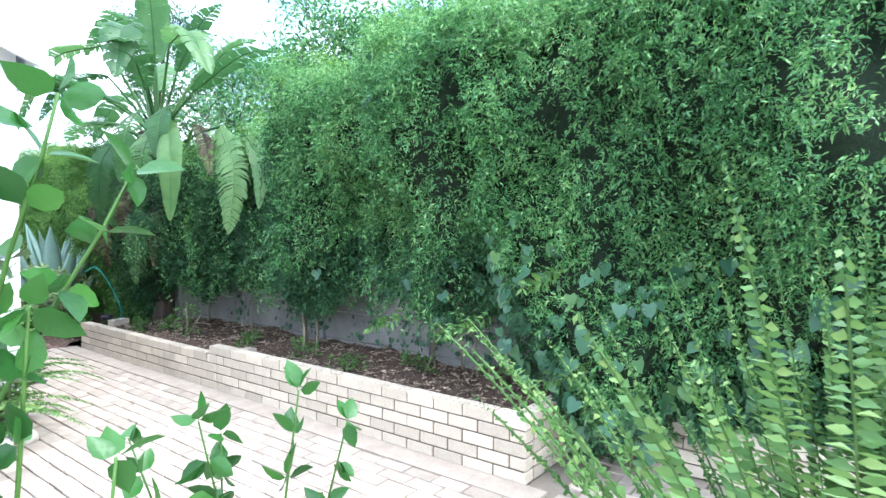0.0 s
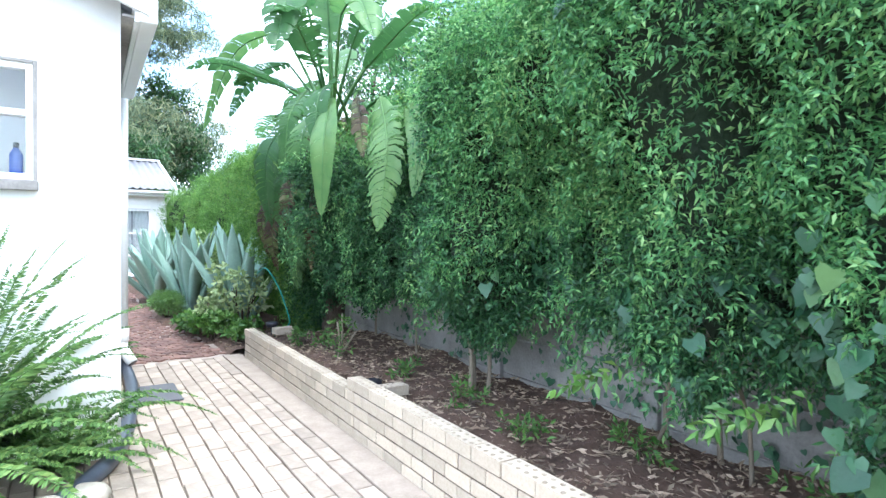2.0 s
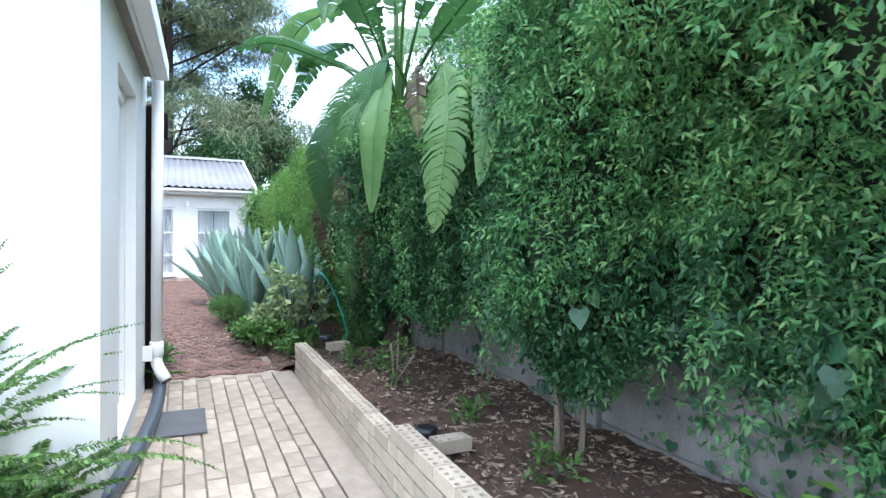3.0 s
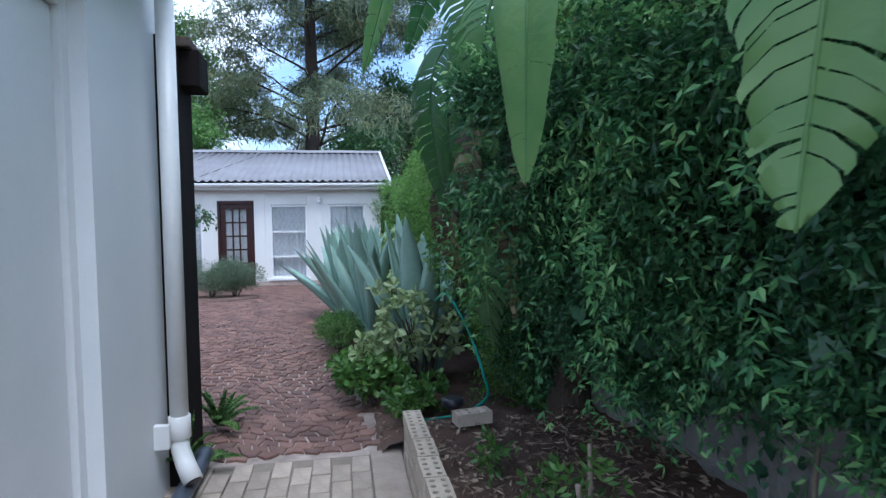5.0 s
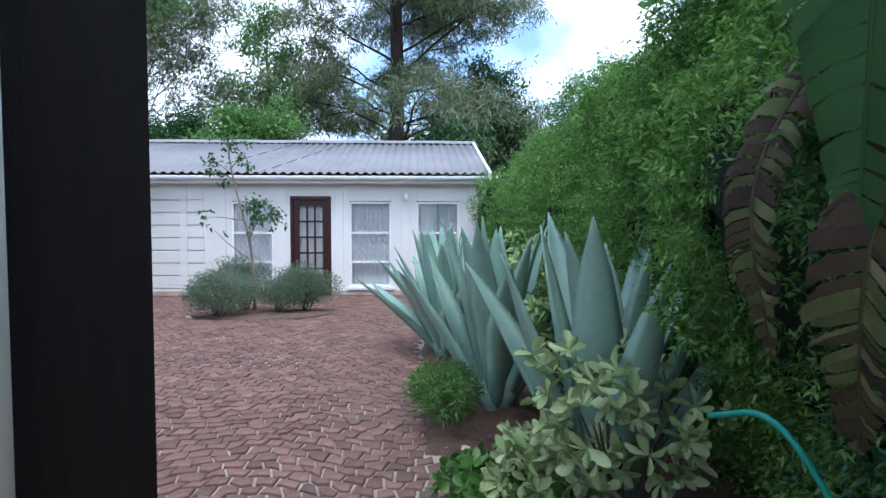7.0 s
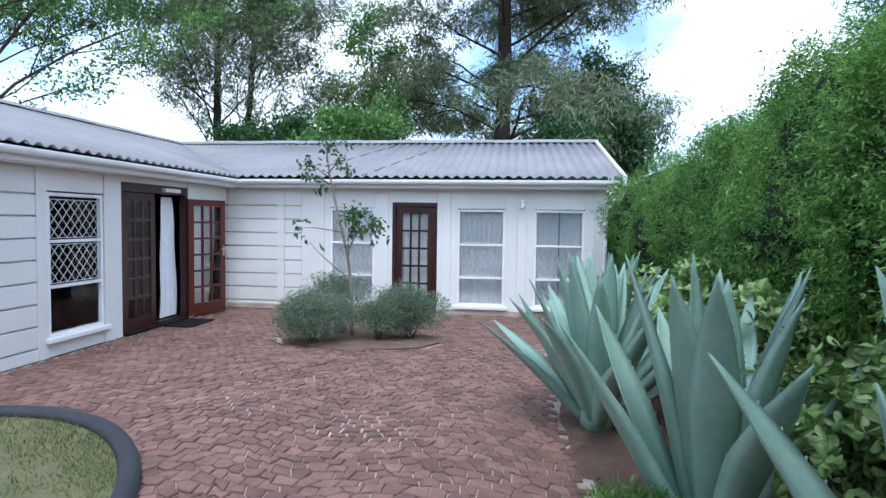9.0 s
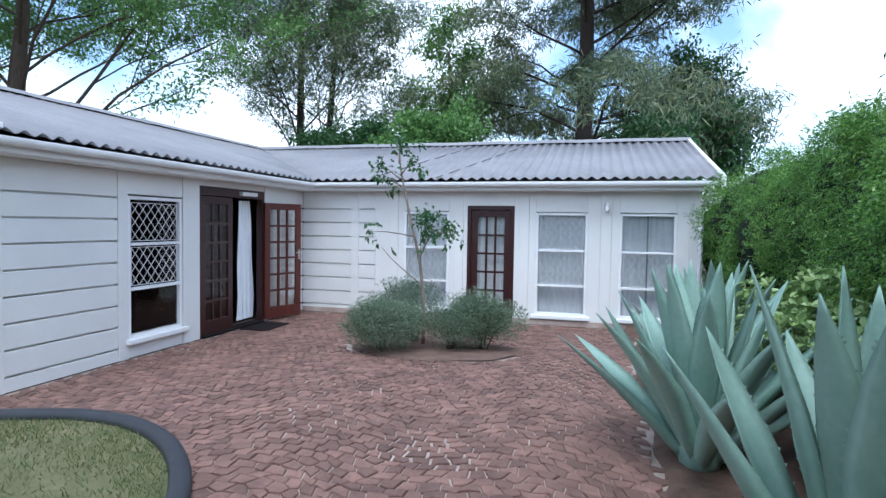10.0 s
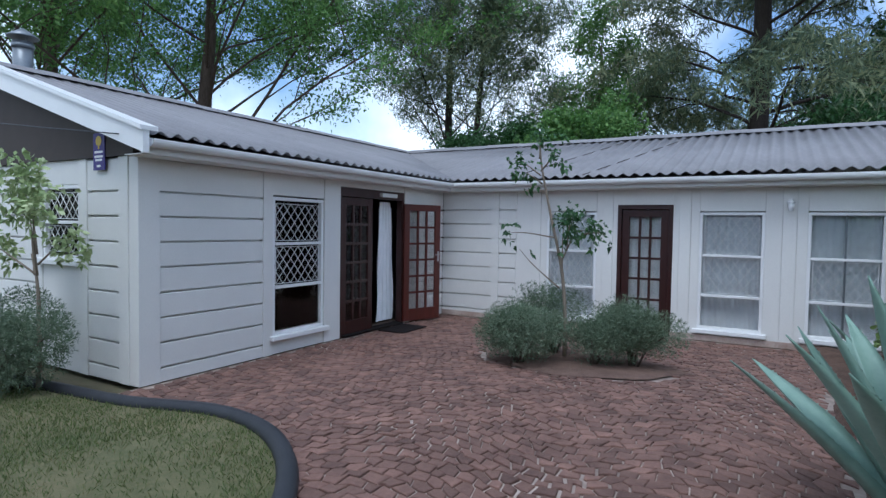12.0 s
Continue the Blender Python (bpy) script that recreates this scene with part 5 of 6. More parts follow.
# leaves hanging in front of the hedge
O = Vector((4.45, 7.9, 0))
for k, (b0, m0, t0, w, torn, dry) in enumerate((
        ((4.35, 7.6, 2.55), (3.95, 6.9, 2.75), (3.66, 6.35, 1.58), 0.46, 0.04, 0),
        ((4.4, 7.3, 2.6), (4.05, 6.0, 2.62), (3.72, 5.35, 1.45), 0.5, 0.95, 0),
        ((4.4, 7.9, 2.5), (3.95, 7.95, 2.75), (3.74, 8.15, 1.45), 0.5, 0.9, 0),
        ((4.4, 8.0, 2.5), (4.1, 8.2, 2.7), (3.82, 8.25, 1.6), 0.5, 1.0, 0),
        ((4.4, 7.8, 2.45), (4.02, 7.75, 2.3), (3.9, 7.85, 1.2), 0.5, 1.0, 1),
        ((4.4, 8.0, 2.3), (4.05, 8.15, 2.1), (3.88, 8.3, 0.95), 0.5, 1.0, 1),
        ((4.4, 7.8, 2.2), (4.0, 7.55, 1.9), (3.88, 7.6, 0.8), 0.45, 1.0, 0),
        ((4.4, 7.2, 2.5), (4.05, 6.5, 2.7), (3.78, 5.75, 2.05), 0.42, 0.9, 1),
        ((4.45, 7.4, 2.6), (4.1, 7.2, 3.0), (3.75, 6.8, 2.3), 0.45, 0.5, 0),
        ((4.4, 7.0, 2.5), (4.1, 5.6, 2.5), (3.82, 5.0, 1.7), 0.3, 0.3, 0),
        ((4.4, 7.5, 2.6), (3.98, 7.3, 2.75), (3.78, 7.2, 1.75), 0.5, 0.9, 0),
        ((4.4, 7.9, 2.7), (4.0, 7.7, 3.0), (3.74, 7.65, 2.05), 0.52, 0.9, 0),
        ((4.4, 8.1, 2.3), (4.02, 8.05, 2.3), (3.84, 8.05, 1.35), 0.4, 1.0, 0),
        ((4.4, 7.4, 2.2), (4.0, 7.15, 2.0), (3.86, 7.1, 1.0), 0.36, 1.0, 1),
        ((4.4, 8.3, 2.2), (4.05, 8.55, 2.1), (3.86, 8.6, 1.1), 0.36, 1.0, 1))):
    off = O + Vector((0.13, 0.38, 0))
    stre_leaf(Vector(b0) - O, Vector(m0) - off, Vector(t0) - off, w * (0.5 if dry else 0.78 if torn > 0.4 else 0.7), 40 + k, torn, M_dry if dry else M_banana, "brown dried leaf" if dry else "", Vector((-0.85, -0.5, 0.15)))
for k in range(9):
    a = rng.uniform(0, 6.28)
    t0 = Vector((0.3 * math.cos(a), 0.3 * math.sin(a), 1.9 + 0.1 * k))
    part("dry_sheath", paddle(curve_pts([(0, 0, 2.2 + 0.06 * k), t0 + Vector((0, 0, 0.2)), t0 * 1.25 - Vector((0, 0, 0.9))], 10), 0.25, 90 + k, 1.0), M_dry, stre, "withered brown sheath")


# ---------- agaves ----------
def agave_leaf_mesh(name, L, W, bend, seed):
    """A thick, guttered, pointed blade rising along +x and curving; dark spine at its tip, small teeth on its margins."""
    rt = random.Random(seed)
    bb = bmesh.new()
    n, rings = 16, []
    for i in range(n + 1):
        u = i / n
        w = W * 0.5 * np.interp(u, [0, 0.08, 0.35, 0.55, 0.8, 0.95, 1], [0.62, 0.6, 0.86, 1.0, 0.62, 0.18, 0.02])
        th = 0.04 * (1 - u) ** 1.3 + 0.005
        x, z = L * u * (1 - 0.05 * bend * u), bend * L * 0.32 * u * u
        g = w * 0.5 * (1 - 0.45 * u)
        ring = []
        for yy, zz in ((-1, g), (-0.55, g * 0.3), (0, 0.0), (0.55, g * 0.3), (1, g), (0.6, g * 0.3 - th * 0.75), (0, -th), (-0.6, g * 0.3 - th * 0.75)):
            ring.append(bb.verts.new((x, yy * w, z + zz)))
        rings.append(ring)
    for a, c in zip(rings, rings[1:]):
        for k in range(8):
            bb.faces.new((a[k], a[(k + 1) % 8], c[(k + 1) % 8], c[k])).smooth = True
    bb.faces.new(rings[0][::-1]), bb.faces.new(rings[-1])
    for i in range(2, n - 1):
        for k, s in ((0, -1), (4, 1)):
            p = rings[i][k].co.lerp(rings[i + 1][k].co, rt.random())
            t1, t2, t3 = bb.verts.new(p + Vector((-0.006, 0, 0))), bb.verts.new(p + Vector((0.006, 0, 0))), bb.verts.new(p + Vector((0.004, s * 0.009, 0.004)))
            bb.faces.new((t1, t2, t3))
    return mesh_of(name, bb, M_agave)


AG = [agave_leaf_mesh("leaf", 1.0, w, bnd, i) for i, (w, bnd) in enumerate(((0.185, 0.10), (0.2, -0.12), (0.17, 0.22), (0.19, -0.3), (0.21, 0.02)))]
spine_me = mesh_of("spine", tubes(([(0, 0, 0), (0.035, 0, 0.004)], [0.006, 0.001]), sides=6), M_spine)


def agave(x, y, size, n, seed, label, low=32, z=0.04):
    rt = random.Random(seed)
    t = thing("agave", label, "plant", "agaves", m=pose(x, y, z + rise(x, y)))
    part("heart", tubes(([(0, 0, -0.05), (0, 0, 0.12), (0, 0, 0.3)], [0.12, 0.16, 0.05]), sides=10), M_agave, t)
    for i in range(n):
        f = i / (n - 1)
        az = i * 137.5 + rt.uniform(-8, 8)
        el = low + (83 - low) * f ** 0.8 + rt.uniform(-5, 5)
        me = AG[rt.randrange(5)] if el > 30 else AG[rt.choice((0, 2, 4))]
        ln = size * rt.uniform(0.86, 1.08) * (1 - 0.12 * f)
        o = new("leaf", me)
        o.parent = t
        m_ = pose(0, 0, 0.05 + 0.12 * f, 0, 0, az) @ pose(0.09 * (1 - f) + 0.02, 0, 0, 0, -el, 0)
        o.matrix_basis = m_ @ pose(0, 0, 0, rt.uniform(-8, 8)) @ Matrix.Diagonal((ln, size * 0.8, size * 0.85, 1))
    return t


agave(3.66, 9.5, 1.5, 13, 14, "tall blue-green agave behind the jade shrub", 52)
agave(3.3, 10.95, 1.38, 16, 2, "large blue-green agave leaning over the cobbles", 49)
agave(3.0, 12.7, 1.3, 30, 5, "broad blue-green agave rosette beside the courtyard", 32)
agave(3.35, 14.3, 1.25, 20, 9, "smaller blue-green agave behind the others")


# ---------- shrubs ----------
def shrub(name, x, y, rx, ry, h, n, leafmat, label, cat, seed, ll=0.05, lw=0.02, stems=9, z=0.0, k=2, tl=0.07, open_=0.5, group="", whorl=0):
    """Stems from the foot, with leafy twigs through an uneven dome."""
    rt = np.random.default_rng(seed)
    t = thing(name, label, cat, group, m=pose(x, y, z + rise(x, y)))
    b_ = bmesh.new()
    lumps = [(rt.uniform(-0.55, 0.55) * rx, rt.uniform(-0.55, 0.55) * ry, rt.uniform(0.45, 0.8) * h, rt.uniform(0.35, 0.6)) for _ in range(7)]
    for i in range(stems):
        c = lumps[i % 7]
        bm_tube(b_, curve_pts([(c[0] * 0.15, c[1] * 0.15, -0.03), (c[0] * 0.5, c[1] * 0.5, c[2] * 0.5), (c[0] + rt.normal() * 0.05, c[1] + rt.normal() * 0.05, c[2])], 6), [0.014, 0.012, 0.011, 0.01, 0.008, 0.006, 0.004], 5)
    part("branching_stem", b_, M_bark, t)
    P, A = [], []
    while len(P) < n:
        c = lumps[rt.integers(7)]
        d = unit(rt.normal(size=3))
        r = c[3] * (rt.uniform(open_, 1.0)) ** 0.5
        p = np.array([c[0] + d[0] * r * rx, c[1] + d[1] * r * ry, c[2] + d[2] * r * h * 0.62])
        if p[2] < 0.03:
            continue
        P.append(p)
        A.append(d + np.array([0, 0, 0.4]) + rt.normal(size=3) * 0.3)
    P, A = np.array(P), np.array(A)
    me_ = rosettes("foliage", P, A, whorl, ll, lw / ll, leafmat) if whorl else twig_cloud("foliage", P, A, tl, k, ll, lw, leafmat, droop=0.0)
    tagged(part("foliage", me_, leafmat, t), kind="stuff")
    return t


shrub("rosemary_bush", -0.24, 15.15, 0.5, 0.42, 0.56, 3600, M_rosem, "grey-green rosemary bush in the courtyard bed", "bush", 1, 0.036, 0.007, 12, 0.02, 3, 0.12, group="rosemary bushes")
shrub("rosemary_bush", 0.9, 15.75, 0.52, 0.44, 0.62, 3600, M_rosem, "rounded grey-green rosemary bush beside the young tree", "bush", 2, 0.036, 0.007, 12, 0.02, 3, 0.12, group="rosemary bushes")
shrub("rosemary_bush", -0.1, 15.95, 0.5, 0.3, 0.75, 2200, M_rosem, "looser rosemary bush behind the tree", "bush", 3, 0.036, 0.007, 10, 0.02, 3, 0.12, group="rosemary bushes")
shrub("rosemary_bush", 0.5, 15.5, 0.4, 0.3, 0.42, 1800, M_rosem, "low rosemary clump at the tree's foot", "bush", 4, 0.036, 0.007, 10, 0.02, 3, 0.12, group="rosemary bushes")
shrub("lavender_bush", -3.95, 11.75, 0.62, 0.45, 0.8, 3000, M_rosem, "grey-green lavender bush against the gable wall", "bush", 6, 0.045, 0.008, 12, 0.0, 3, 0.1)
shrub("jade_shrub", 3.62, 9.1, 0.5, 0.5, 0.92, 105, M_jade, "pale green jade shrub with thick rounded leaves", "shrub", 7, 0.098, 0.045, 22, 0.05, 2, 0.05, 0.6, whorl=6)
shrub("jade_shrub", 3.3, 9.2, 0.3, 0.35, 0.45, 50, M_jade, "low pale green jade shrub by the path", "shrub", 8, 0.09, 0.042, 12, 0.05, 2, 0.05, 0.6, whorl=6)
shrub("low_shrub", 3.2, 8.75, 0.3, 0.35, 0.3, 150, M_shrub, "low bright green plant at the planter's end", "shrub", 9, 0.075, 0.045, 8, 0.04, 2, 0.05, whorl=5)
shrub("low_shrub", 3.05, 9.35, 0.26, 0.3, 0.26, 110, M_shrub, "low bright green plant at the path's edge", "shrub", 10, 0.075, 0.045, 8, 0.04, 2, 0.05, whorl=5)
shrub("low_shrub", 3.5, 8.35, 0.28, 0.28, 0.28, 110, M_shrub, "low green plant beside the garden hose", "shrub", 12, 0.07, 0.04, 8, 0.04, 2, 0.05, whorl=5)
shrub("dark_tuft", 2.9, 10.6, 0.22, 0.4, 0.34, 900, M_shrub, "dark green needle-leaved tuft under the agave", "shrub", 13, 0.06, 0.008, 8, 0.03, 2, 0.06)
for i, (x, y, h) in enumerate(((3.82, 10.75, 1.25), (3.9, 11.8, 1.2), (3.9, 12.8, 1.25), (4.0, 13.9, 1.2), (3.8, 15.1, 1.0), (3.7, 16.3, 0.8))):
    shrub("broadleaf_shrub", x, y, 0.55, 0.7, h, 480, M_jade2, "rounded-leaved green shrub between agaves and hedge", "shrub", 20 + i, 0.075, 0.04, 10, 0.04, 2, 0.06, whorl=5, group="shrubs along the hedge")


# ---------- young trees ----------
def young_tree(name, x, y, stem, twigs, label, n=9, leaf=(0.1, 0.05), mat=None, seed=1):
    rt = np.random.default_rng(seed)
    t = thing(name, label, "tree", m=pose(x, y, rise(x, y)))
    b_ = tubes((curve_pts(stem, 16), [0.028 - 0.0012 * i for i in range(17)]), sides=8)
    P, A = [], []
    for pts, nn in twigs:
        line = curve_pts(pts, 8)
        bm_tube(b_, line, [0.011 - 0.001 * i for i in range(9)], 6)
        for _ in range(nn):
            q = line[-1] + Vector(rt.normal(size=3)) * 0.085
            P.append(tuple(q))
            A.append(tuple(Vector(rt.normal(size=3)) + Vector((0, 0, 0.3))))
    part("stem", b_, M_palebark, t)
    tagged(part("foliage", twig_cloud("foliage", np.array(P), np.array(A), 0.08, 2, leaf[0], leaf[1], mat or M_darktree, droop=0.3), mat or M_darktree, t), kind="stuff")
    return t


young_tree("young_tree", 0.12, 15.7, [(0, 0, 0), (0.0, 0, 0.5), (-0.06, 0, 1.1), (-0.22, 0.05, 1.7), (-0.35, 0.05, 2.3), (-0.38, 0.05, 2.62)],
           [([(-0.38, 0.05, 2.4), (-0.38, 0.05, 2.6), (-0.35, 0.0, 2.66)], 16), ([(-0.36, 0.05, 2.2), (-0.55, 0, 2.35), (-0.62, 0, 2.4)], 14),
            ([(-0.36, 0.05, 2.25), (-0.2, 0, 2.4), (-0.12, 0, 2.42)], 14), ([(-0.34, 0.05, 2.1), (-0.45, -0.1, 2.2), (-0.48, -0.1, 2.22)], 10),
            ([(-0.05, 0, 1.1), (-0.05, 0, 1.5), (0.0, 0, 1.7)], 20), ([(-0.05, 0, 1.2), (0.1, 0, 1.5), (0.25, 0, 1.55)], 22), ([(0.0, 0, 1.3), (0.05, -0.1, 1.55), (0.08, -0.1, 1.62)], 16),
            ([(0.2, 0, 1.5), (0.35, 0, 1.52), (0.45, 0, 1.5)], 8), ([(-0.08, 0, 0.85), (-0.4, 0, 1.1), (-0.6, 0, 1.3)], 1), ([(-0.15, 0, 1.45), (-0.5, 0, 1.5), (-0.72, 0, 1.5)], 6)],
           "thin young tree with tufts of dark leaves", leaf=(0.065, 0.042))
young_tree("young_tree", -3.72, 11.85, [(0, 0, 0), (0.02, 0, 0.5), (0.0, 0, 1.0), (-0.1, 0, 1.3)],
           [([(-0.05, 0, 1.1), (-0.1, 0, 1.5), (-0.15, 0, 1.95)], 40), ([(0.0, 0, 1.0), (-0.3, 0.1, 1.4), (-0.5, 0.1, 1.75)], 42), ([(0.0, 0, 1.1), (0.15, -0.1, 1.5), (0.2, -0.1, 1.75)], 36),
            ([(0, 0, 1.1), (-0.35, -0.1, 1.3), (-0.55, -0.1, 1.35)], 36), ([(0, 0, 1.2), (0.1, 0.1, 1.35), (0.25, 0.1, 1.4)], 30), ([(0, 0, 1.3), (-0.1, 0, 1.7), (-0.35, 0, 2.05)], 30)],
           "young tree with pale green leaves by the gable wall", leaf=(0.075, 0.045), mat=M_jade, seed=4)


# ---------- ferns and foreground plants ----------
def fern(name, x, y, z, fronds, length, label, seed, az0=0, az1=360, arch=1.0, leafmat=None, el0=45, el1=80, wide=1.0):
    """Arching fronds, each with a row of narrow leaflets on both sides."""
    rt = np.random.default_rng(seed)
    t = thing(name, label, "fern", m=pose(x, y, z))
    for i in range(fronds):
        az, el = radians(rt.uniform(az0, az1)), radians(rt.uniform(el0, el1))
        L = length * rt.uniform(0.65, 1.1)
        n = 100
        pts, d, p = [], np.array([math.cos(az) * math.cos(el), math.sin(az) * math.cos(el), math.sin(el)]), np.zeros(3)
        for k in range(n):
            pts.append(p.copy())
            d = unit(d + np.array([0, 0, -0.013 * arch * (0.4 + k / n)]))
            p = p + d * L / n
        pts = np.array(pts)
        T = unit(np.gradient(pts, axis=0))
        S = unit(np.cross(T, np.array([0, 0, 1.0])))
        u = np.linspace(0, 1, n)
        w = 0.062 * wide * (L ** 0.4) * np.interp(u, [0, 0.12, 0.3, 0.75, 1], [0, 0.5, 1, 0.85, 0.1])
        keep_ = u > 0.1
        Pp = np.concatenate([pts[keep_], pts[keep_]])
        Dd = np.concatenate([S[keep_] + T[keep_] * 0.35, -S[keep_] + T[keep_] * 0.35]) + rt.normal(size=(2 * keep_.sum(), 3)) * 0.1
        Lw = np.concatenate([w[keep_], w[keep_]])
        fr = part("frond", leaf_cloud("frond", Pp, Dd, Lw, np.full(len(Lw), 0.018), leafmat or M_fern, 0.15, 0.15), leafmat or M_fern, t)
        part("stalk", tubes(([tuple(q) for q in pts[::5]], 0.0022), sides=4), M_fern, fr)
    return t


fern("sword_fern", 1.14, 4.85, 0.05, 90, 1.4, "lush sword fern against the white house wall", 1, el0=35, el1=85, arch=1.25)
fern("sword_fern", 0.85, 4.65, 0.05, 56, 1.45, "lush sword fern among pale rocks", 2, el0=35, el1=80, arch=1.25)
fern("sword_fern", 1.6, 4.98, 0.05, 30, 0.6, "smaller sword fern at the house corner", 3, el0=25, el1=70)
fern("tall_fern", 1.78, -0.16, 0.0, 110, 1.62, "tall bright fern standing beside the path", 5, az0=95, az1=270, el0=60, el1=88, arch=0.5, wide=0.7)
fern("small_fern", 2.02, 7.75, 0.02, 12, 0.4, "little green fern behind the downpipe", 6, el0=30, el1=80)
fern("small_fern", 2.06, 8.55, 0.02, 14, 0.35, "little green fern at the post's foot", 7, el0=30, el1=80)


def rock(x, y, z, s, seed):
    bb = bmesh.new()
    bmesh.ops.create_icosphere(bb, subdivisions=3, radius=1)
    for v in bb.verts:
        f = 1 + 0.28 * fbm(v.co.x + seed, v.co.y, v.co.z, 0.9) + 0.05 * fbm(v.co.x, v.co.y + seed, v.co.z, 4)
        v.co = Vector((v.co.x * s[0], v.co.y * s[1], v.co.z * s[2])) * f
    for f_ in bb.faces:
        f_.smooth = True
    return solid("rock", bb, M_rock, "pale rounded garden rock at the fern bed's edge", "rock", "rocks round the fern bed", m=pose(x, y, z, 0, 0, seed * 40))


for i, (x, y, s) in enumerate(((1.5, 4.4, 0.17), (1.22, 4.2, 0.2), (0.9, 4.1, 0.2), (1.72, 4.62, 0.11), (0.6, 4.0, 0.18))):
    rock(x, y, s * 0.35, (s, s * 0.8, s * 0.6), i + 1)
for i, (x, y, s) in enumerate(((3.0, 10.2, 0.07), (2.95, 10.45, 0.05), (3.02, 9.85, 0.06))):
    tagged(rock(x, y, s * 0.4, (s, s, s * 0.7), i + 11), "small stone edging the planted bed", "rock", "bed edging stones")


def leafy_sprig(name, x, y, z, stems, label, seed, size, mat, cat="plant"):
    """Stems carrying broad leaflets in whorls near the top."""
    rt = np.random.default_rng(seed)
    t = thing(name, label, cat, m=pose(x, y, z))
    for pts in stems:
        line = curve_pts(pts, 12)
        st = part("stem", tubes((line, [0.006 - 0.0003 * i for i in range(13)]), sides=5), M_shrub, t)
        P, D = [], []
        for k in range(6, 13):
            for _ in range(4):
                P.append(tuple(line[k]))
                D.append(tuple(Vector(rt.normal(size=3)) + Vector((0, 0, 0.2))))
        n = len(P)
        P, D = np.array(P), unit(np.array(D))
        S = unit(np.cross(D, rt.normal(size=(n, 3))))
        N_ = np.cross(S, D)
        sz = size * rt.uniform(0.7, 1.2, n)[:, None]
        shape = [(0, 0.1, 0), (0.3, 0.3, 0.06), (0.36, 0.6, 0.08), (0.24, 0.95, 0.02), (0, 1.25, -0.1), (-0.24, 0.95, 0.02), (-0.36, 0.6, 0.08), (-0.3, 0.3, 0.06), (0, 0.6, -0.02)]
        V = np.stack([P + (S * a + D * b_ + N_ * c) * sz for a, b_, c in shape], 1)
        base = np.array([[8, q, (q + 1) % 8] for q in range(8)]).ravel()
        tagged(part("leaves", raw_mesh("leaves", V, np.arange(n)[:, None] * 9 + base, 3, mat), mat, st), kind="stuff")
    return t


leafy_sprig("sapling", 1.1, 1.05, 0.0, [[(0, 0, 0), (0.02, 0.03, 0.5), (-0.06, 0.12, 1.08)], [(0.02, 0, 0), (0.05, 0, 0.5), (0.12, -0.03, 1.14)], [(0, 0.03, 0), (-0.05, 0.1, 0.5), (-0.14, 0.3, 1.02)], [(0.03, 0.0, 0), (0.1, -0.02, 0.45), (0.2, -0.12, 1.06)], [(0.0, 0.0, 0), (0.0, 0.1, 0.45), (0.05, 0.2, 1.0)]],
            "low sapling with glossy light green leaves", 3, 0.062, M_broad)
leafy_sprig("leafy_branch", 0.5, 0.72, 0.0, [[(0, 0, 0), (0.03, 0.02, 0.9), (0.05, -0.02, 1.45)], [(0, 0, 0), (-0.02, 0.06, 0.8), (0.02, 0.03, 1.68)], [(0, 0, 0), (0.1, 0.0, 0.7), (0.13, -0.06, 1.25)], [(0, 0.02, 0), (0.04, 0.05, 0.6), (0.09, 0.03, 1.1)], [(0, 0, 0), (-0.05, 0.1, 0.9), (-0.03, 0.1, 1.55)],
                                              [(0, 0, 0), (0.02, 0.1, 1.2), (0.1, 0.02, 1.72)], [(0, 0, 0), (-0.02, 0.05, 1.1), (0.16, -0.05, 1.62)], [(0.02, 0, 0), (0.0, 0.0, 0.7), (-0.04, -0.03, 1.35)]],
            "slender sapling with broad bright green leaves", 5, 0.05, M_broad)

# seedlings and weeds in the planter
for i, (x, y, h, n, m_) in enumerate(((3.75, 6.1, 0.38, 4, M_palebark), (3.95, 4.2, 0.16, 0, None), (3.85, 3.6, 0.14, 0, None), (4.2, 3.0, 0.2, 0, None), (4.3, 2.2, 0.25, 0, None), (3.8, 6.5, 0.2, 0, None), (3.7, 6.9, 0.16, 0, None), (4.0, 5.2, 0.1, 0, None))):
    shrub("planter_weed", x, y, 0.14, 0.18, h * 0.8, 26, M_shrub, "small green weed growing in the planter soil", "weed", 60 + i, 0.05, 0.02, 4, 0.25, 2, 0.05, group="planter weeds")
for i, pts in enumerate(([(3.72, 6.05, 0.2), (3.74, 6.02, 0.4), (3.7, 5.98, 0.62)], [(3.78, 6.1, 0.2), (3.82, 6.15, 0.42), (3.84, 6.2, 0.66)], [(3.74, 6.12, 0.2), (3.8, 6.05, 0.35), (3.9, 6.0, 0.52)])):
    solid("bare_stick", tubes((curve_pts(pts, 8), 0.009), sides=6), M_palebark, "bare cut stem standing in the planter", "stick", "cut stems")
# dry litter on the soil
n = 5200
P = np.stack([rng.uniform(3.45, 4.6, n), rng.uniform(1.6, 7.8, n), np.zeros(n)], 1)
P[:, 2] = [0.262 + 0.06 * fbm(x, y, 0, 1.5) + 0.03 * fbm(x, y, 3, 7) + 0.03 * (x - 3.4) - max(0, y - 6.8) * 0.05 for x, y in P[:, :2]]
D = np.stack([rng.normal(size=n), rng.normal(size=n), rng.normal(size=n) * 0.15 + 0.05], 1)
tagged(solid("leaf_litter", leaf_cloud("leaf_litter", P, D, rng.uniform(0.015, 0.075, n), rng.uniform(0.004, 0.022, n), M_litter, 0.2), M_litter, "dry leaves and twigs strewn over the soil", "litter"), kind="stuff")
n = 700
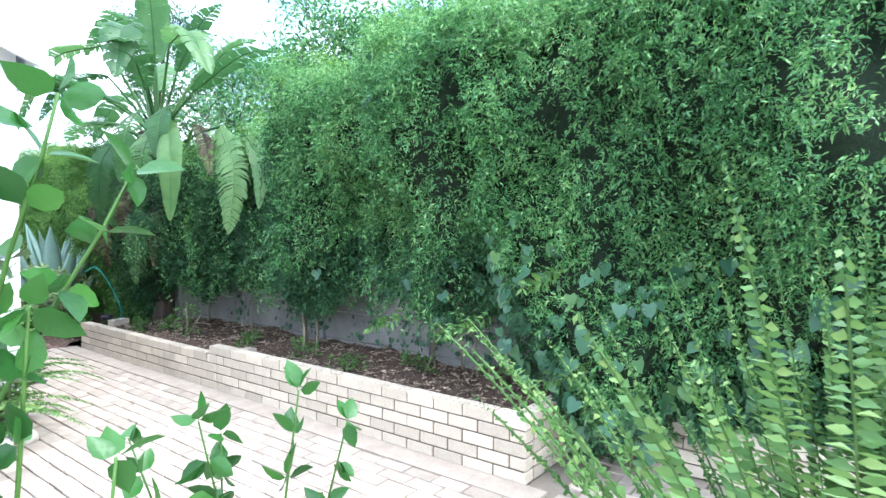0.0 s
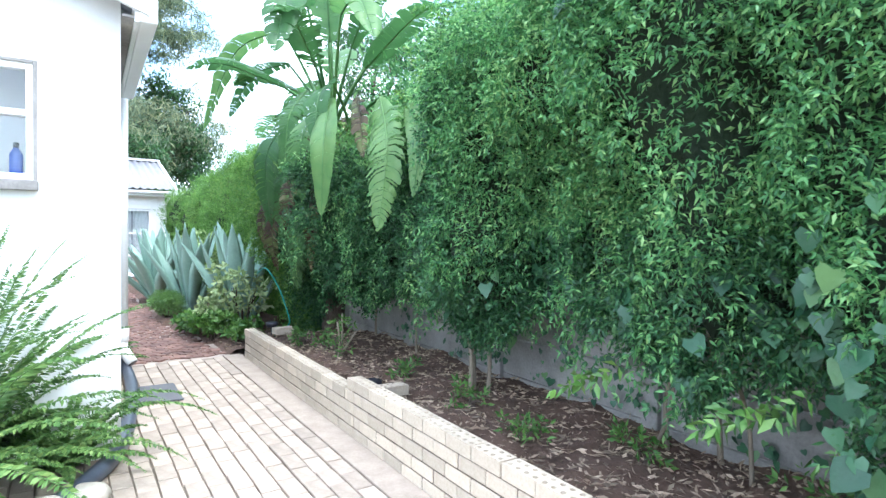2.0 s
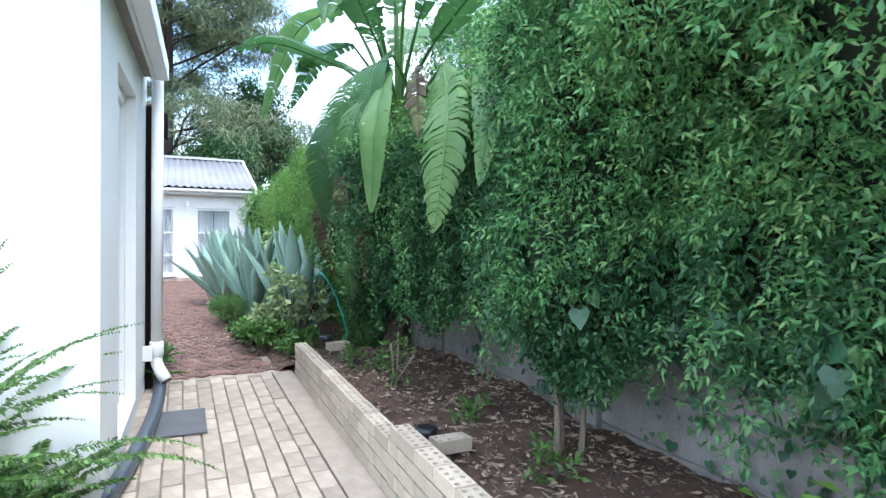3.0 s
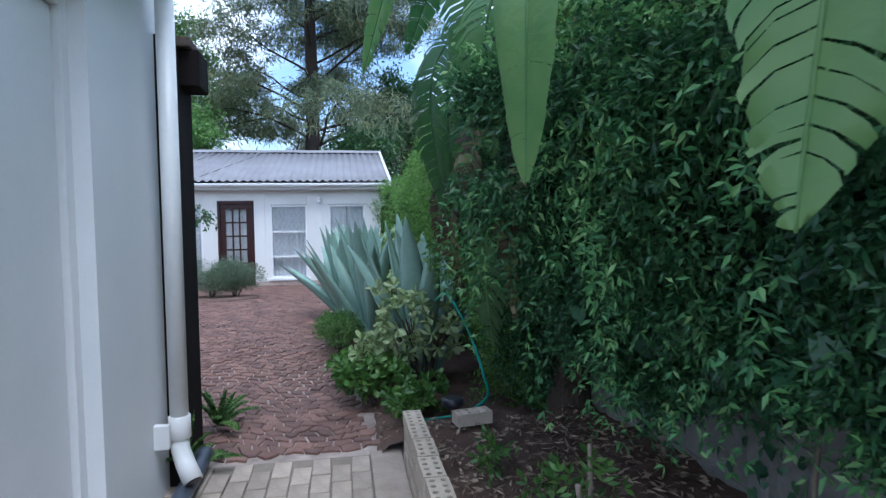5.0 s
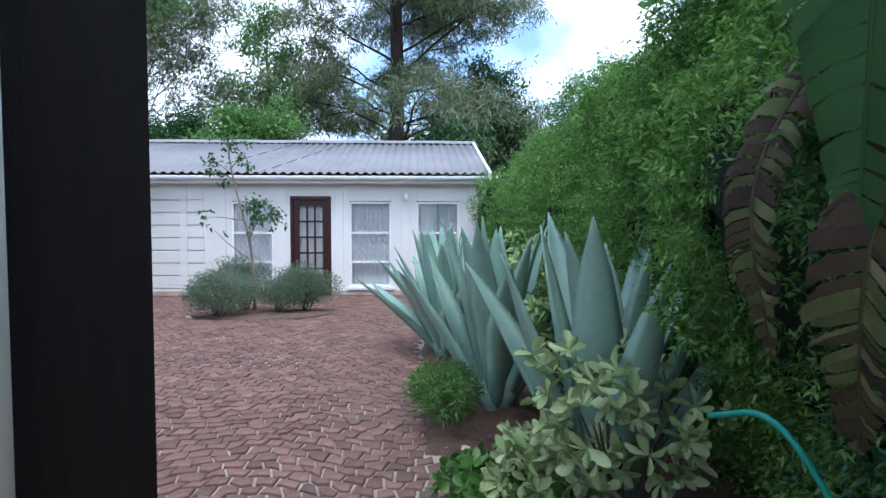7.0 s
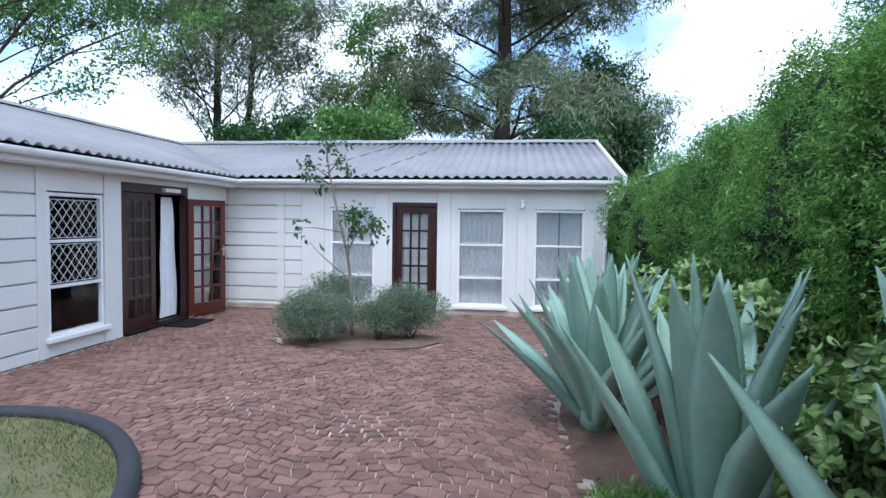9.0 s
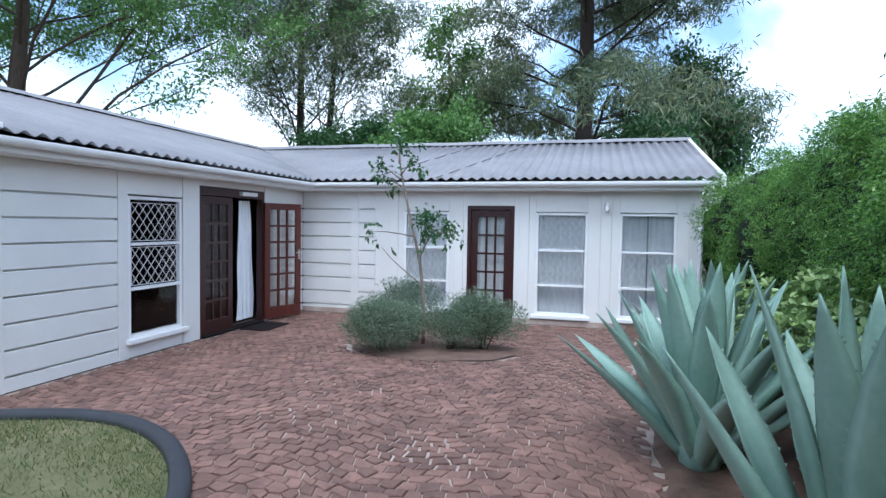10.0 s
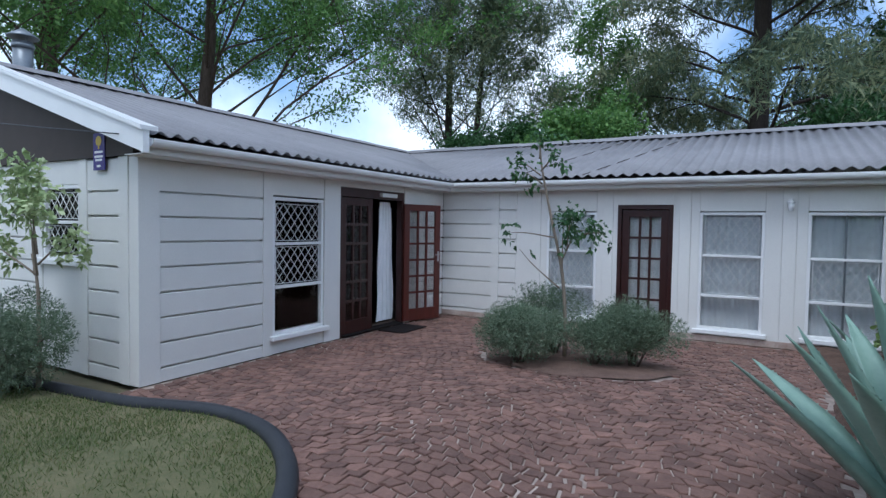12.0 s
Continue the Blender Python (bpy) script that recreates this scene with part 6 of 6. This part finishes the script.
P = np.stack([rng.uniform(2.6, 3.5, n), rng.uniform(8.0, 12, n), np.full(n, 0.055)], 1)
P = P[[x > bed_edge(y) for x, y in P[:, :2]]]
n = len(P)
tagged(solid("leaf_litter", leaf_cloud("leaf_litter", P, np.stack([rng.normal(size=n), rng.normal(size=n), rng.normal(size=n) * 0.2 + 0.1], 1), rng.uniform(0.02, 0.07, n), rng.uniform(0.006, 0.025, n), M_litter, 0.2), M_litter, "dry leaves along the bed's edge", "litter"), kind="stuff")
# lawn grass
P = []
while len(P) < 42000:
    x, y = rng.uniform(-5.5, 0.5), rng.uniform(9.2, 12.3)
    if math.hypot(x - LAWN_C[0], y - LAWN_C[1]) < LAWN_R - 0.02 or (x < LAWN_C[0] and y < 11.95):
        if fbm(x, y, 1.0, 1.1) > -0.22 + rng.uniform(-0.25, 0.25):
            P.append((x, y, 0.018 + rise(x, y)))
P = np.array(P)
n = len(P)
D = np.stack([rng.normal(size=n) * 0.6, rng.normal(size=n) * 0.6, np.ones(n)], 1)
tagged(solid("lawn_grass", leaf_cloud("lawn_grass", P, D, rng.uniform(0.02, 0.055, n), np.full(n, 0.005), M_grass, 0.1), M_grass, "short patchy lawn grass", "grass"), kind="stuff")

# ---------- brick planter wall ----------
BL, BW, BH, JT = 0.222, 0.106, 0.073, 0.011


def brick_mesh(name, length, holes):
    """A brick with soft edges; the top one shows its core holes."""
    l, w, h = length / 2, BW / 2, BH
    if not holes:
        bb = boxes(((-l, -w, 0), (l, w, h)))
        bmesh.ops.bevel(bb, geom=bb.edges[:], offset=0.004, segments=1, affect="EDGES")
        return mesh_of(name, bb, M_brick)
    bb = bmesh.new()
    nc = max(1, round(length / 0.055))
    cw = length / nc
    for i in range(nc):
        for j in range(2):
            cx, cy = -l + cw * (i + 0.5), -w + w * (j + 0.5)
            ring = []
            for k in range(8):
                a = math.pi / 4 * k
                c, s = math.cos(a), math.sin(a)
                g = 1 / max(abs(c), abs(s))
                ring.append((bb.verts.new((cx + c * g * cw / 2, cy + s * g * w / 2, h)), bb.verts.new((cx + 0.0145 * c, cy + 0.0145 * s, h)), bb.verts.new((cx + 0.0145 * c, cy + 0.0145 * s, h - 0.04))))
            for k in range(8):
                p, q2 = ring[k], ring[(k + 1) % 8]
                bb.faces.new((p[0], q2[0], q2[1], p[1]))
                bb.faces.new((p[1], q2[1], q2[2], p[2]))
            bb.faces.new([r[2] for r in ring])
    bmesh.ops.remove_doubles(bb, verts=bb.verts[:], dist=0.0005)
    vs = [bb.verts.new((x, y, z)) for z in (0, h - 0.0005) for x, y in ((-l, -w), (l, -w), (l, w), (-l, w))]
    bb.faces.new(vs[:4][::-1])
    for k in range(4):
        bb.faces.new((vs[k], vs[(k + 1) % 4], vs[4 + (k + 1) % 4], vs[4 + k]))
    me = bpy.data.meshes.new(name)
    bb.to_mesh(me)
    bb.free()
    me.materials.append(M_brick)
    return me


B_FULL, B_HALF = brick_mesh("brick", BL, False), brick_mesh("brick_half", BW, False)
B_TOP, B_TOPH = brick_mesh("brick_top", BL, True), brick_mesh("brick_top_half", BW, True)
planter = thing("wall_planter", "low buff brick planter wall with hollow top bricks", "wall", kind="structure")


def brick_run(x, y, length, along, courses, low=0, z0=0.0):
    """Courses of bricks in running bond from (x, y); along 'x' or 'y'."""
    step, ch = BL + JT, BH + JT
    for c in range(low, courses):
        pos, first = 0.0, c % 2
        while pos < length - 0.03:
            ln = BW if (first and pos == 0.0) else BL
            if pos + ln > length + 0.02:
                ln = BW
            top = c == courses - 1
            me = (B_TOP if ln == BL else B_TOPH) if top else (B_FULL if ln == BL else B_HALF)
            cx, cy = (x + pos + ln / 2, y) if along == "x" else (x, y + pos + ln / 2)
            o = new("brick", me)
            o.parent = planter
            j = [random.uniform(-1, 1) for _ in range(4)]
            o.matrix_basis = pose(cx + 0.003 * j[0], cy + 0.003 * j[1], z0 + c * ch + 0.001 * j[2], 0, 0, (0 if along == "x" else 90) + 0.5 * j[3])
            pos += ln + JT


PWX = 3.31 + BW / 2
brick_run(PWX, 1.50, 3.30, "y", 5)
brick_run(PWX, 4.80, 2.94, "y", 4, z0=0.0)
brick_run(3.31 + BW + JT, 1.50 + BW / 2, 0.70, "x", 5)
brick_run(4.12, -2.0, 3.45, "y", 4)
part("mortar", boxes(((3.318, 1.52, 0), (3.408, 4.79, 0.395)), ((3.318, 4.79, 0), (3.408, 7.72, 0.315)), ((3.40, 1.512, 0), (4.1, 1.598, 0.395)), ((4.075, -2, 0), (4.165, 1.5, 0.315))), M_mortar, planter)
part("footing", boxes(((3.115, 1.35, -0.03), (3.31, 7.9, 0.012)), bev=0.004), M_paver, planter)
loose = new("loose_brick", B_TOP)
loose.matrix_basis = pose(3.72, 7.62, 0.25, 0, 0, 10)
tagged(loose, "loose buff brick lying on the soil", "brick")
tagged(copy_thing(loose, pose(3.64, 4.8, 0.255, 0, 3, 8)), "loose buff brick half set in the planter soil")

# ---------- clay pavers of the path ----------
paver_me = mesh_of("paver", boxes(((-0.108, -0.053, -0.04), (0.108, 0.053, 0.008)), bev=0.0), M_paver)
bb = bmesh.new()
bb.from_mesh(paver_me)
bmesh.ops.bevel(bb, geom=[e for e in bb.edges if all(v.co.z > 0 for v in e.verts)], offset=0.004, segments=1, affect="EDGES")
bb.to_mesh(paver_me)
bb.free()
near_p, far_p = [], []
for i, x in enumerate(np.arange(-2.4, 4.05, 0.116)):
    for y in np.arange(-3.9 + (0.113 if i % 2 else 0), 7.8, 0.226):
        if (x < 1.9 and y > 5.25) or (x > 3.1 and y > 1.2):
            continue
        near = x > 2.0 and 2.9 < y
        (near_p if near and len(near_p) < 300 else far_p).append((x, y))
for x, y in near_p:
    o = new("paver", paver_me)
    o.parent = path_bed
    o.matrix_basis = pose(x + random.uniform(-0.003, 0.003), y + random.uniform(-0.003, 0.003), random.uniform(-0.003, 0.003), random.uniform(-0.7, 0.7), random.uniform(-0.7, 0.7), 90 + random.uniform(-1.2, 1.2))
pv = np.array([v.co for v in paver_me.vertices])
pf = [tuple(p.vertices) for p in paver_me.polygons]
V, F = [], []
for k, (x, y) in enumerate(far_p):
    R = pose(x + random.uniform(-0.003, 0.003), y, random.uniform(-0.003, 0.003), random.uniform(-0.7, 0.7), random.uniform(-0.7, 0.7), 90 + random.uniform(-1.2, 1.2))
    R = np.array(R)
    V.append(pv @ R[:3, :3].T + R[:3, 3])
    F += [tuple(i + k * len(pv) for i in f) for f in pf]
me = bpy.data.meshes.new("paver_run")
me.from_pydata(np.concatenate(V).tolist(), [], F)
me.materials.append(M_paver_i)
tagged(part("paver_run", me, M_paver_i, path_bed), kind="stuff")

# ---------- red cobbles of the courtyard, laid in fans ----------
rc = random.Random(5)


CW, CD = 0.12, 0.098


def joint(j, m):
    """A shared, uneven corner of the stone pattern: line j, half-stone m, bent into waves like fans."""
    h = random.Random(j * 7919 + m * 104729)
    u, v = m * CW / 2 + h.uniform(-0.028, 0.028), j * CD + h.uniform(-0.028, 0.028)
    return Vector((u - 3.2 + 0.03 * math.sin(v * 2.1), 7.7 + v + 0.09 * math.cos(2 * math.pi * u / 1.7) + 0.04 * math.sin(u * 2.7 + v)))


def cobble(j, k):
    """One worn stone between six shared corners: foot, shoulder and top."""
    m0 = 2 * k + j % 2
    ring = [joint(j, m0), joint(j, m0 + 1), joint(j, m0 + 2), joint(j + 1, m0 + 2), joint(j + 1, m0 + 1), joint(j + 1, m0)]
    c = sum(ring, Vector((0, 0))) / 6
    g = rc.uniform(0.9, 0.975) - max(0.0, 0.16 * fbm(c.x, c.y, 5.0, 1.3))
    h, tx, ty = rc.uniform(-0.001, 0.006), rc.uniform(-.04, .04), rc.uniform(-.04, .04)
    vs = []
    for f, z in ((g, -0.02), (g * 0.97, h - 0.004), (g * 0.84, h)):
        vs += [(p.x * f, p.y * f, z + (tx * p.x + ty * p.y if z > -0.02 else 0)) for p in (q - c for q in ring)]
    fs = [(i, (i + 1) % 6, 6 + (i + 1) % 6, 6 + i) for i in range(6)] + [(6 + i, 6 + (i + 1) % 6, 12 + (i + 1) % 6, 12 + i) for i in range(6)] + [tuple(range(12, 18))]
    return c, vs, fs


V, F, single = [], [], 0
for j in range(int(11.2 / CD)):
    for k in range(int(7.0 / CW)):
        c, vs, fs = cobble(j, k)
        if not (-3.03 < c.x < bed_edge(c.y) - 0.03 and 7.98 < c.y < FY - 0.09) or in_lawn(c.x, c.y) or in_island(c.x, c.y):
            continue
        if single < 300 and c.x > 0.5 and c.y > 9.6:
            single += 1
            me = bpy.data.meshes.new("cobble")
            me.from_pydata(vs, [], fs)
            me.materials.append(M_cobble)
            o = new("cobble", me)
            o.parent = road_bed
            o.location = (c.x, c.y, rise(c.x, c.y))
            continue
        o = len(V)
        V += [(x + c.x, y + c.y, z + rise(x + c.x, y + c.y)) for x, y, z in vs]
        F += [tuple(i + o for i in f) for f in fs]
me = bpy.data.meshes.new("cobble_run")
me.from_pydata(V, [], F)
me.materials.append(M_cobble_i)
tagged(part("cobble_run", me, M_cobble_i, road_bed), kind="stuff")
